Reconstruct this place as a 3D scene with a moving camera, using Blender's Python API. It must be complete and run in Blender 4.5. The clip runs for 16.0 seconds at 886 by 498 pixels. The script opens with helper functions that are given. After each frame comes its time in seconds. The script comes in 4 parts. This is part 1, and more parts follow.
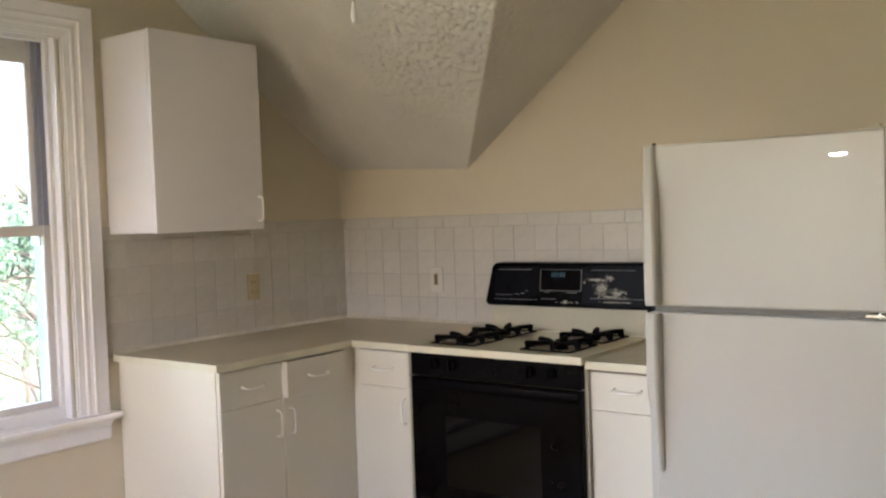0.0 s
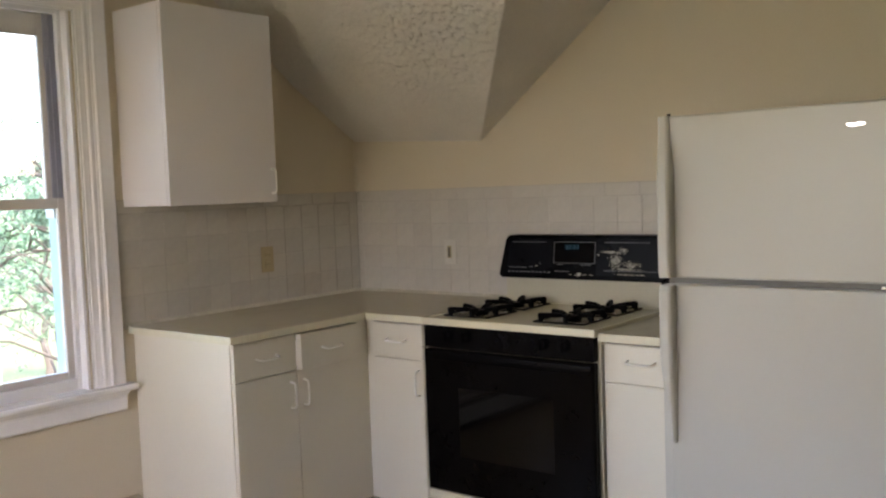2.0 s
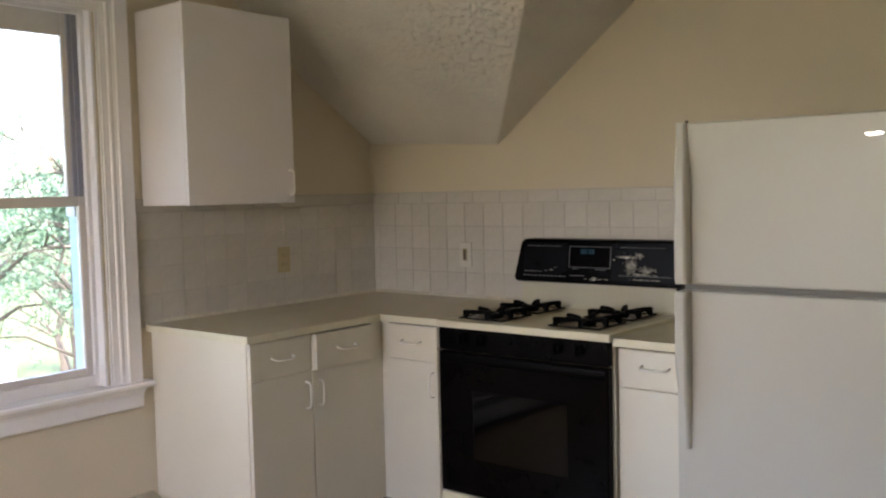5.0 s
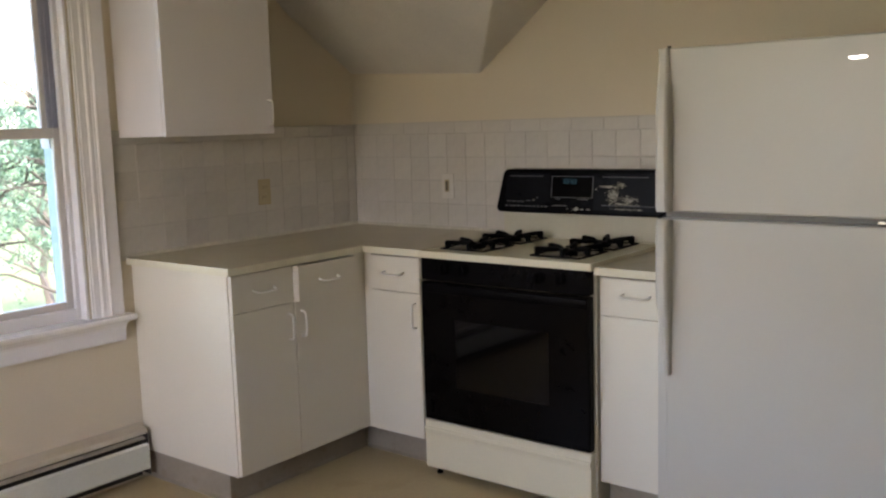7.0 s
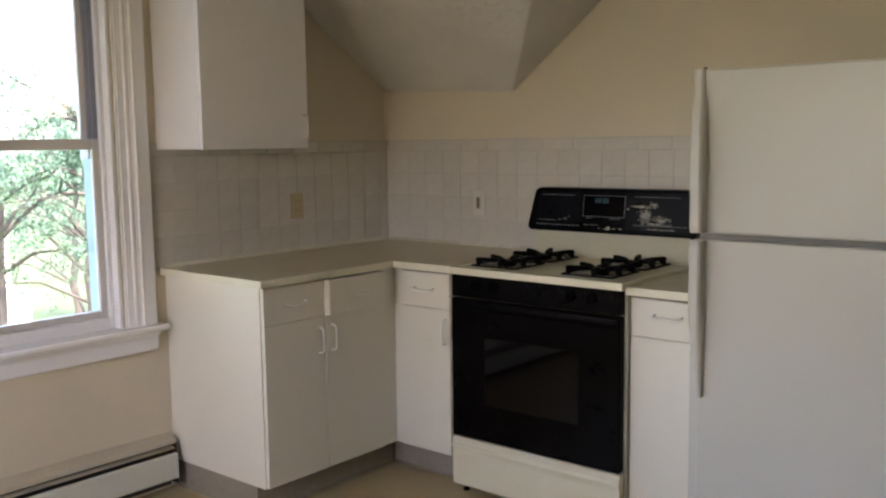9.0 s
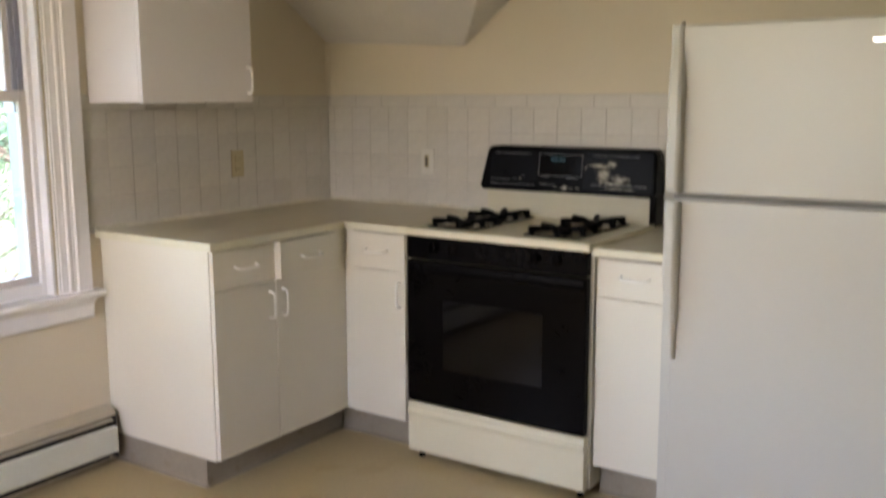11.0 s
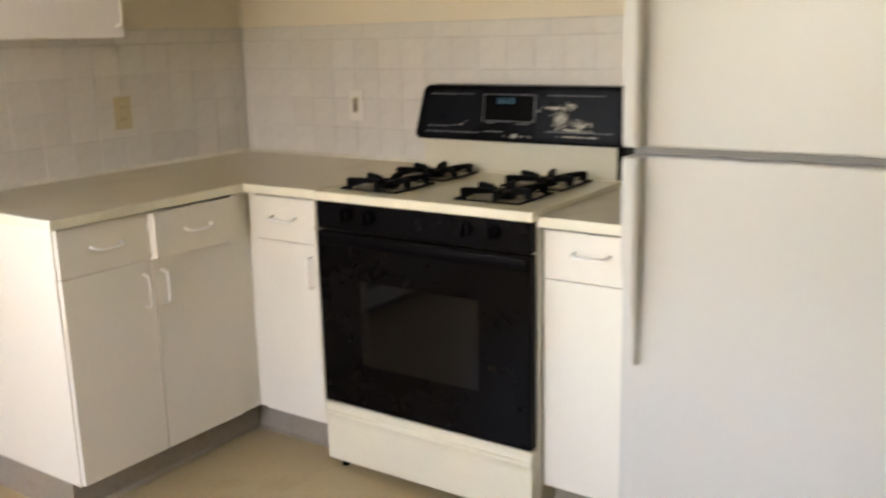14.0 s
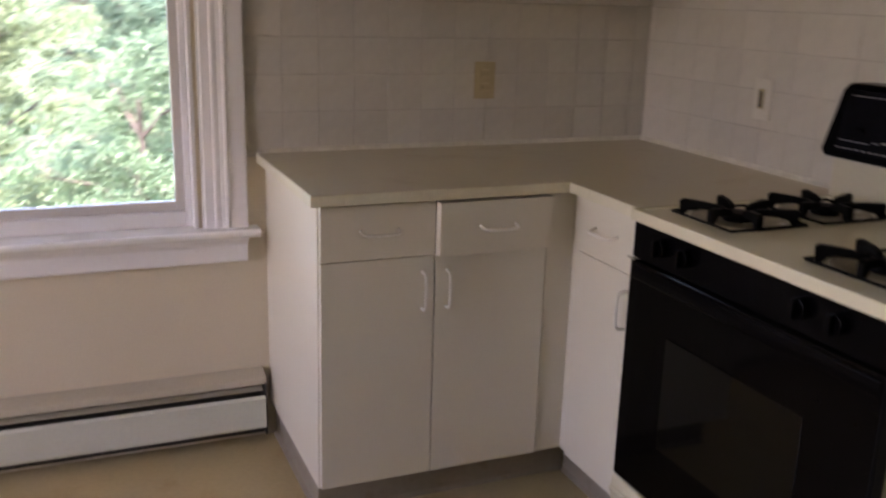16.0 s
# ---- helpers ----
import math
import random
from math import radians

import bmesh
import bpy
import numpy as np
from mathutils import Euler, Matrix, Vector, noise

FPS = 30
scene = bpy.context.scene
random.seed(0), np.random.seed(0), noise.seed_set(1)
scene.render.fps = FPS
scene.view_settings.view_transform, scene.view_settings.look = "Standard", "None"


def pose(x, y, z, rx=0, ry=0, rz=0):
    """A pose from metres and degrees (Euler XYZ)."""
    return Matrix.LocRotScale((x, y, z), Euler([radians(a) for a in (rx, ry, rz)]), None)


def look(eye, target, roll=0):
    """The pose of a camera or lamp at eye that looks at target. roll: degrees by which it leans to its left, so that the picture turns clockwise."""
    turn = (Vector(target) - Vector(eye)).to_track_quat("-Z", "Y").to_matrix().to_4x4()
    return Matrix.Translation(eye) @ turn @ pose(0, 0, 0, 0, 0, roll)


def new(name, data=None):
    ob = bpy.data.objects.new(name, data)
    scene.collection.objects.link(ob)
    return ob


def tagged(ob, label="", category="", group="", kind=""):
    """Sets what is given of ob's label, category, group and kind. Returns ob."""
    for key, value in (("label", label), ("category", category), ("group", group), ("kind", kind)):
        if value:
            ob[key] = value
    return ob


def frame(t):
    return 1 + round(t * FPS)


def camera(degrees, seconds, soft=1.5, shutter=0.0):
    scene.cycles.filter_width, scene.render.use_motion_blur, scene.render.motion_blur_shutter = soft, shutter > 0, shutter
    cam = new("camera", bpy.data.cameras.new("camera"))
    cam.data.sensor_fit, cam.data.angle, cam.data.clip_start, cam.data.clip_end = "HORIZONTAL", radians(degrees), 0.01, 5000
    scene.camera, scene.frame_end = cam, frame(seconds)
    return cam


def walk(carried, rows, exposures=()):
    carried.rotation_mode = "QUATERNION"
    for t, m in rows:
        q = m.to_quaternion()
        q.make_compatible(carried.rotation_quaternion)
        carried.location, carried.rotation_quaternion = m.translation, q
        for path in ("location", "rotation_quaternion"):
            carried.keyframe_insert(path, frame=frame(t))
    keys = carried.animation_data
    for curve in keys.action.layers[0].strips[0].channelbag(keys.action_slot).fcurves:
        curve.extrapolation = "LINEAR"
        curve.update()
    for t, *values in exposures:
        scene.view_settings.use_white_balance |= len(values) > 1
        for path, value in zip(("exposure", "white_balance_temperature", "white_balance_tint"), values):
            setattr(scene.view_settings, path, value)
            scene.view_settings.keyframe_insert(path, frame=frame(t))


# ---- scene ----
# the walk: seconds, eye, target, roll
cam = camera(51.1, 16.0, soft=2.2, shutter=0.75)
PATH = [
    (0, (3.268, -3.462, 1.424), (2.058, -1.872, 1.35), -2.0),
    (0.5, (3.268, -3.461, 1.427), (2.052, -1.877, 1.32), -1.9),
    (1, (3.266, -3.454, 1.432), (2.043, -1.878, 1.3), -1.8),
    (1.5, (3.263, -3.455, 1.426), (2.035, -1.881, 1.301), -1.9),
    (2, (3.269, -3.451, 1.419), (2.033, -1.884, 1.289), -2.1),
    (2.5, (3.264, -3.47, 1.421), (2.021, -1.91, 1.277), -1.9),
    (3, (3.269, -3.47, 1.429), (2.005, -1.927, 1.277), -1.8),
    (5.5, (3.271, -3.471, 1.424), (2.018, -1.917, 1.299), -1.2),
    (6, (3.272, -3.471, 1.422), (2.038, -1.904, 1.275), -1.6),
    (6.5, (3.268, -3.467, 1.417), (2.037, -1.905, 1.211), -1.9),
    (7, (3.272, -3.449, 1.406), (2.044, -1.893, 1.14), -1.7),
    (7.5, (3.268, -3.469, 1.402), (2.012, -1.929, 1.175), -1.0),
    (8, (3.271, -3.47, 1.406), (2.007, -1.934, 1.192), -1.2),
    (10.3, (3.172, -3.468, 1.407), (1.908, -1.945, 1.125), 0.4),
    (10.5, (3.128, -3.474, 1.395), (1.899, -1.926, 1.087), 0.8),
    (10.8, (3.068, -3.468, 1.39), (1.938, -1.857, 1.034), -0.1),
    (11, (3.035, -3.486, 1.4), (1.928, -1.851, 1.081), -0.2),
    (11.3, (2.992, -3.53, 1.407), (1.898, -1.875, 1.157), 0.9),
    (11.5, (2.987, -3.526, 1.404), (1.892, -1.873, 1.144), 0.8),
    (11.8, (2.997, -3.497, 1.397), (1.972, -1.807, 1.089), 1.3),
    (12, (2.979, -3.463, 1.395), (2.053, -1.722, 1.066), 1.4),
    (12.3, (3.011, -3.344, 1.39), (2.116, -1.585, 1.068), 0.4),
    (12.5, (3.004, -3.28, 1.392), (2.115, -1.513, 1.094), -0.2),
    (12.7, (3.032, -3.176, 1.4), (2.101, -1.429, 1.118), 0.5),
    (13, (3.038, -3.109, 1.386), (2.076, -1.385, 1.063), 0.6),
    (13.3, (3.037, -3.034, 1.402), (2.057, -1.322, 1.073), -1.7),
    (13.5, (3.023, -2.991, 1.403), (2.052, -1.277, 1.062), -2.0),
    (14, (2.873, -2.759, 1.379), (1.768, -1.154, 0.925), -1.4),
    (14.2, (2.824, -2.675, 1.37), (1.655, -1.117, 0.918), -0.3),
    (14.5, (2.783, -2.601, 1.354), (1.421, -1.209, 0.898), -0.5),
    (14.8, (2.806, -2.485, 1.361), (1.233, -1.321, 0.952), -1.4),
    (15, (2.847, -2.356, 1.371), (1.144, -1.392, 0.96), -0.7),
    (15.2, (2.838, -2.27, 1.407), (1.103, -1.371, 0.981), -0.2),
    (15.5, (2.85, -2.137, 1.397), (1.101, -1.287, 0.931), -1.9),
    (15.7, (2.817, -2.055, 1.385), (1.074, -1.211, 0.885), -0.8),
    (16, (2.73, -1.897, 1.383), (0.953, -1.146, 0.855), 1.7),
]
EXPOSURES = [(0.0, 3.49, 7100, 23), (1.5, 3.24, 7100, 23), (3.0, 3.04, 7100, 23), (5.5, 3.09, 7100, 23), (7.0, 2.99, 7100, 23), (8.2, 2.99, 7100, 23), (10.5, 2.99, 7150, 22), (11.0, 3.47, 7300, 22),
             (11.5, 3.52, 7300, 22), (11.8, 3.47, 7350, 22), (12.0, 3.66, 7400, 21),
             (12.5, 3.69, 7400, 21), (13.5, 3.69, 7400, 21), (14.0, 4.04, 7400, 21), (14.5, 4.24, 7350, 21), (15.0, 3.14, 7150, 27), (16.0, 2.94, 7150, 34)]
walk(cam, [(t, look(eye, target, roll)) for t, eye, target, roll in PATH], EXPOSURES)

# ---- world, sun, exposure ----
SUN_EL, SUN_AZ = radians(52), radians(112)  # from the east-south-east; y is north
world = bpy.data.worlds.new("world")
scene.world = world
world.use_nodes = True
wn, wl = world.node_tree.nodes, world.node_tree.links
sky = wn.new("ShaderNodeTexSky")
sky.sky_type, sky.sun_disc, sky.sun_elevation, sky.sun_rotation = "NISHITA", False, SUN_EL, SUN_AZ
sky.dust_density, sky.ozone_density = 2.8, 1.0
wl.new(sky.outputs[0], wn["Background"].inputs[0])
wn["Background"].inputs[1].default_value = 0.38
sun_dir = Vector((math.sin(SUN_AZ) * math.cos(SUN_EL), math.cos(SUN_AZ) * math.cos(SUN_EL), math.sin(SUN_EL)))
sun = new("sun", bpy.data.lights.new("sun", "SUN"))
sun.data.energy, sun.data.angle, sun.data.color = 4.8, radians(0.5), (1.0, 0.95, 0.88)
sun.matrix_world = look(sun_dir * 60, (0, 0, 0))

for eye, aim, wide, watts in (((0.03, -3.75, 1.45), (3, -3.75, 1.45), 1.2, 0.68), ((1.55, -4.93, 1.45), (1.55, 0, 1.45), 1.1, 0.62)):
    # the sky in the second west window and in the south window
    lamp = new("window_light", bpy.data.lights.new("window_light", "AREA"))
    lamp.data.shape, lamp.data.size, lamp.data.size_y = "RECTANGLE", wide, 1.3
    lamp.data.energy, lamp.data.color = watts, (1.0, 0.93, 0.885)
    lamp.matrix_world = look(eye, aim)


# ---- materials ----
def material(name, color, rough=0.5, var=0.06, coarse=2.5, fine=90.0, bump=0.05, depth=0.002, metal=0.0, coat=0.0,
             spec=0.5, second=None, stain=0.0, rand=0.0, rough_var=0.08, sheet=(1, 1, 1)):
    """A surface with its colour varied at two scales, fine relief and uneven gloss."""
    m = bpy.data.materials.new(name)
    m.use_nodes = True
    n, l = m.node_tree.nodes, m.node_tree.links
    b = n["Principled BSDF"]
    co = n.new("ShaderNodeTexCoord")
    mp = n.new("ShaderNodeMapping")
    mp.inputs["Scale"].default_value = sheet
    l.new(co.outputs["Object"], mp.inputs[0])
    big, small = n.new("ShaderNodeTexNoise"), n.new("ShaderNodeTexNoise")
    big.inputs["Scale"].default_value, big.inputs["Detail"].default_value = coarse, 5
    small.inputs["Scale"].default_value, small.inputs["Detail"].default_value = fine, 3
    l.new(mp.outputs[0], big.inputs[0]), l.new(mp.outputs[0], small.inputs[0])
    dark = [c * (1 - var * 1.6) for c in color]
    lite = [min(1, c * (1 + var)) for c in color] if second is None else second
    r1 = n.new("ShaderNodeValToRGB")
    r1.color_ramp.elements[0].position, r1.color_ramp.elements[1].position = 0.3, 0.7
    r1.color_ramp.elements[0].color, r1.color_ramp.elements[1].color = (*dark, 1), (*lite, 1)
    l.new(big.outputs[0], r1.inputs[0])
    mix = n.new("ShaderNodeMix")
    mix.data_type, mix.blend_type = "RGBA", "MULTIPLY"
    mix.inputs["Factor"].default_value = 1.0
    r2 = n.new("ShaderNodeValToRGB")
    r2.color_ramp.elements[0].position, r2.color_ramp.elements[1].position = 0.35, 0.65
    lo = 1 - var * 1.2
    r2.color_ramp.elements[0].color, r2.color_ramp.elements[1].color = (lo, lo, lo, 1), (1, 1, 1, 1)
    l.new(small.outputs[0], r2.inputs[0])
    l.new(r1.outputs[0], mix.inputs[6]), l.new(r2.outputs[0], mix.inputs[7])
    out = mix.outputs[2]
    if stain:
        st = n.new("ShaderNodeTexNoise")
        st.inputs["Scale"].default_value, st.inputs["Detail"].default_value = coarse * 3.1, 8
        l.new(mp.outputs[0], st.inputs[0])
        r3 = n.new("ShaderNodeValToRGB")
        r3.color_ramp.elements[0].position, r3.color_ramp.elements[1].position = 0.33, 0.42
        s = 1 - stain
        r3.color_ramp.elements[0].color, r3.color_ramp.elements[1].color = (s, s * 0.95, s * 0.88, 1), (1, 1, 1, 1)
        l.new(st.outputs[0], r3.inputs[0])
        mx = n.new("ShaderNodeMix")
        mx.data_type, mx.blend_type = "RGBA", "MULTIPLY"
        mx.inputs["Factor"].default_value = 1.0
        l.new(out, mx.inputs[6]), l.new(r3.outputs[0], mx.inputs[7])
        out = mx.outputs[2]
    if rand:
        info, hs, mr = n.new("ShaderNodeObjectInfo"), n.new("ShaderNodeHueSaturation"), n.new("ShaderNodeMapRange")
        mr.inputs[3].default_value, mr.inputs[4].default_value = 1 - rand, 1 + rand * 0.6
        l.new(info.outputs["Random"], mr.inputs[0]), l.new(mr.outputs[0], hs.inputs["Value"])
        l.new(out, hs.inputs["Color"])
        out = hs.outputs[0]
    l.new(out, b.inputs["Base Color"])
    rr = n.new("ShaderNodeMapRange")
    rr.inputs[3].default_value, rr.inputs[4].default_value = max(0.02, rough - rough_var), rough + rough_var
    l.new(big.outputs[0], rr.inputs[0]), l.new(rr.outputs[0], b.inputs["Roughness"])
    if bump:
        bp = n.new("ShaderNodeBump")
        bp.inputs["Strength"].default_value, bp.inputs["Distance"].default_value = bump, depth
        l.new(small.outputs[0], bp.inputs["Height"]), l.new(bp.outputs[0], b.inputs["Normal"])
    b.inputs["Metallic"].default_value, b.inputs["Coat Weight"].default_value = metal, coat
    b.inputs["Specular IOR Level"].default_value = spec
    return m


WALL = material("wall_paint", (0.665, 0.58, 0.445), 0.55, 0.03, 1.2, 160, 0.18, 0.0015)
CEIL = material("textured_ceiling", (0.74, 0.695, 0.635), 0.9, 0.05, 3.0, 120, 0.6, 0.003)
FLOOR = material("vinyl_floor", (0.50, 0.39, 0.22), 0.33, 0.05, 1.6, 60, 0.06, 0.001, stain=0.08, rough_var=0.1)
TRIM = material("trim_paint", (0.82, 0.80, 0.81), 0.38, 0.02, 3, 60, 0.08, 0.002)
STOOL = material("glossy_trim_paint", (0.88, 0.86, 0.85), 0.15, 0.02, 3, 60, 0.02, 0.001, rough_var=0.03, spec=0.9, coat=0.5)
DOOR_TRIM = material("door_trim_paint", (0.72, 0.66, 0.54), 0.42, 0.03, 3, 60, 0.12, 0.002, stain=0.02)
SASH = material("sash_vinyl", (0.62, 0.58, 0.56), 0.42, 0.03, 4, 80, 0.05)
TRACK = material("sash_track_metal", (0.36, 0.36, 0.42), 0.45, 0.05, 5, 80, 0.05, metal=0.3)
MELAMINE = material("white_melamine", (0.70, 0.65, 0.55), 0.36, 0.015, 2.2, 140, 0.05, 0.0008)
# the same white, cooled and lightened: window skylight tinted into the wall cabinet
MEL_SKYLIT = material("white_melamine_skylit", (0.76, 0.72, 0.725), 0.36, 0.015, 2.2, 140, 0.05, 0.0008)
MEL_EDGE = material("white_melamine_edge", (0.80, 0.77, 0.68), 0.35, 0.03, 6, 140, 0.03)
GAP = material("cabinet_inside", (0.15, 0.11, 0.08), 0.8, 0.1)
LAMINATE = material("beige_laminate", (0.515, 0.445, 0.32), 0.31, 0.05, 2.0, 260, 0.05, 0.0006, stain=0.08)
EDGE = material("almond_edge", (0.70, 0.65, 0.50), 0.35, 0.04, 8, 120, 0.04)
CAULK = material("caulk", (0.66, 0.62, 0.53), 0.5, 0.08, 12, 60, 0.3)
COVE = material("vinyl_cove_base", (0.30, 0.255, 0.20), 0.45, 0.06, 5, 60, 0.1, stain=0.1)
TILE = material("glazed_tile", (0.58, 0.54, 0.485), 0.33, 0.03, 9, 40, 0.05, 0.001, rand=0.045, spec=0.5)
GROUT = material("grout", (0.55, 0.51, 0.46), 0.9, 0.12, 12, 200, 0.4)
ALMOND = material("almond_enamel", (0.68, 0.625, 0.465), 0.2, 0.015, 3, 120, 0.02)
# less glossy almond, darkened to hold the shadow under the console
ALMOND_SHADED = material("almond_enamel_dull_shaded", (0.58, 0.535, 0.41), 0.36, 0.03, 3, 120, 0.03, spec=0.3)
BLACK = material("black_enamel", (0.002, 0.0018, 0.0025), 0.25, 0.2, 5, 60, 0.02, rough_var=0.05, spec=0.06)
BLACK_GLASS = material("oven_glass", (0.0032, 0.0026, 0.0026), 0.11, 0.2, 6, 40, 0.0, rough_var=0.03, spec=0.06)
OVEN_WINDOW = material("oven_window_glass", (0.0012, 0.0010, 0.0014), 0.05, 0.2, 6, 40, 0.0, rough_var=0.015, spec=0.26)
CONSOLE = material("console_black", (0.002, 0.002, 0.0028), 0.28, 0.2, 6, 90, 0.04, rough_var=0.06, spec=0.04)
PANEL = material("touch_panel_film", (0.0035, 0.0038, 0.0065), 0.3, 0.3, 9, 90, 0.04, rough_var=0.1, spec=0.07)
WORN = material("worn_console_patch", (0.52, 0.49, 0.42), 0.7, 0.3, 60, 300, 0.2)
MARKS = material("console_print", (0.26, 0.27, 0.29), 0.5, 0.1, 40, 200, 0)
IRON = material("cast_iron", (0.004, 0.004, 0.0045), 0.6, 0.3, 20, 200, 0.3, spec=0.08)
CHROME = material("chrome", (0.62, 0.60, 0.57), 0.2, 0.05, 8, 90, 0, metal=1.0)
BOWL = material("drip_bowl", (0.36, 0.32, 0.25), 0.25, 0.1, 15, 90, 0.03)
STEEL = material("range_side_grey", (0.52, 0.48, 0.38), 0.4, 0.06, 4, 80, 0.05)
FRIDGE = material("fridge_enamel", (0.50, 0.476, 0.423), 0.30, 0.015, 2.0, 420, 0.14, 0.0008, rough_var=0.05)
# darker than the door enamel: the shade on the fridge's side is in this colour
FRIDGE_SHADED = material("fridge_enamel_shaded", (0.46, 0.43, 0.355), 0.42, 0.02, 2.0, 420, 0.15, 0.0008)
GASKET = material("grey_gasket", (0.24, 0.22, 0.195), 0.6, 0.05)
HANDLE = material("white_handle", (0.82, 0.79, 0.73), 0.42, 0.02, 20, 90, 0)
HEATER = material("heater_enamel", (0.64, 0.65, 0.57), 0.38, 0.03, 3, 90, 0.04)
HEATER_DARK = material("heater_slot", (0.05, 0.045, 0.04), 0.7, 0.2)
HOOD = material("heater_hood_enamel", (0.50, 0.44, 0.34), 0.45, 0.04, 3, 90, 0.04)
IVORY = material("ivory_plate", (0.48, 0.39, 0.23), 0.4, 0.04)
WHITE_PLATE = material("white_plate", (0.66, 0.62, 0.56), 0.4, 0.04)
BROWN = material("brown_switch", (0.09, 0.07, 0.05), 0.5, 0.1)
CARPET = material("pale_floorboards", (0.62, 0.55, 0.45), 0.4, 0.08, 2.0, 120, 0.1, stain=0.1)
PLAIN = material("pale_wall_paint", (0.74, 0.70, 0.60), 0.6, 0.03, 1.2, 160, 0.15)
THRESHOLD = material("metal_threshold", (0.30, 0.28, 0.36), 0.4, 0.08, 6, 90, 0.05, metal=0.5)
BARK = material("bark", (0.055, 0.045, 0.04), 0.9, 0.25, 3, 30, 0.8, 0.02)
GRASS = material("lawn", (0.05, 0.085, 0.025), 0.9, 0.3, 0.6, 20, 0.6, 0.03)
SIDING = material("white_siding", (0.70, 0.70, 0.68), 0.6, 0.05, 1, 30, 0.1)
ROOF = material("grey_shingles", (0.20, 0.19, 0.19), 0.9, 0.2, 2, 30, 0.4)
FENCE = material("weathered_fence", (0.36, 0.30, 0.26), 0.85, 0.15, 2, 30, 0.3, sheet=(1, 1, 0.1))
PALE_GREEN = material("pale_green_metal", (0.36, 0.47, 0.40), 0.4, 0.08, 2, 30, 0.1)
PALE_BLUE = material("pale_blue_jamb", (0.24, 0.33, 0.37), 0.6, 0.06, 5, 60, 0.1)
RED = material("red_plastic", (0.55, 0.05, 0.04), 0.4, 0.05)
DARK_PANE = material("dark_pane", (0.04, 0.05, 0.06), 0.1, 0.1)


def leaf_material(name, color):
    m = material(name, color, 0.55, 0.2, 0.8, 8, 0)
    n, l = m.node_tree.nodes, m.node_tree.links
    geo, hs, mr = n.new("ShaderNodeNewGeometry"), n.new("ShaderNodeHueSaturation"), n.new("ShaderNodeMapRange")
    b = n["Principled BSDF"]
    src = b.inputs["Base Color"].links[0].from_socket
    mr.inputs[3].default_value, mr.inputs[4].default_value = 0.55, 1.5
    l.new(geo.outputs["Random Per Island"], mr.inputs[0]), l.new(mr.outputs[0], hs.inputs["Value"])
    l.new(src, hs.inputs["Color"]), l.new(hs.outputs[0], b.inputs["Base Color"])
    tr, mx = n.new("ShaderNodeBsdfTranslucent"), n.new("ShaderNodeMixShader")
    l.new(hs.outputs[0], tr.inputs[0])
    mx.inputs[0].default_value = 0.5
    l.new(b.outputs[0], mx.inputs[1]), l.new(tr.outputs[0], mx.inputs[2])
    l.new(mx.outputs[0], n["Material Output"].inputs[0])
    return m


LEAF = leaf_material("leaves_green", (0.12, 0.20, 0.12))
LEAF_BLUE = leaf_material("leaves_deep_green", (0.105, 0.185, 0.135))
LEAF_PALE = leaf_material("leaves_yellow_green", (0.16, 0.22, 0.12))


def glass_material():
    m = bpy.data.materials.new("window_glass")
    m.use_nodes = True
    n, l = m.node_tree.nodes, m.node_tree.links
    n.remove(n["Principled BSDF"])
    tr, gl, mx, fr = (n.new("ShaderNodeBsdfTransparent"), n.new("ShaderNodeBsdfGlossy"), n.new("ShaderNodeMixShader"),
                      n.new("ShaderNodeFresnel"))
    gl.inputs["Roughness"].default_value = 0.02
    tr.inputs[0].default_value = (0.95, 0.98, 0.97, 1)
    l.new(fr.outputs[0], mx.inputs[0]), l.new(tr.outputs[0], mx.inputs[1]), l.new(gl.outputs[0], mx.inputs[2])
    l.new(mx.outputs[0], n["Material Output"].inputs[0])
    return m


GLASS = glass_material()


def glow_material(name, color, strength):
    m = bpy.data.materials.new(name)
    m.use_nodes = True
    b = m.node_tree.nodes["Principled BSDF"]
    b.inputs["Base Color"].default_value = (0.01, 0.02, 0.02, 1)
    b.inputs["Emission Color"].default_value, b.inputs["Emission Strength"].default_value = (*color, 1), strength
    return m


DIGITS = glow_material("clock_digits", (0.04, 0.34, 0.52), 0.011)


# ---- mesh helpers ----
def box(x0, x1, y0, y1, z0, z1, bevel=0.0, bm=None, segments=2):
    """A box between two corners, added to bm; its edges may be rounded."""
    own = bmesh.new()
    bmesh.ops.create_cube(own, size=1)
    for v in own.verts:
        v.co = Vector(((x0 + x1) / 2 + v.co.x * abs(x1 - x0), (y0 + y1) / 2 + v.co.y * abs(y1 - y0), (z0 + z1) / 2 + v.co.z * abs(z1 - z0)))
    if bevel:
        bmesh.ops.bevel(own, geom=own.edges[:], offset=bevel, segments=segments, profile=0.5, affect="EDGES")
    return join(bm, own)


def join(bm, own):
    if bm is None:
        return own
    made = [bm.verts.new(v.co) for v in own.verts]
    own.verts.index_update()
    for f in own.faces:
        bm.faces.new([made[v.index] for v in f.verts])
    own.free()
    return bm


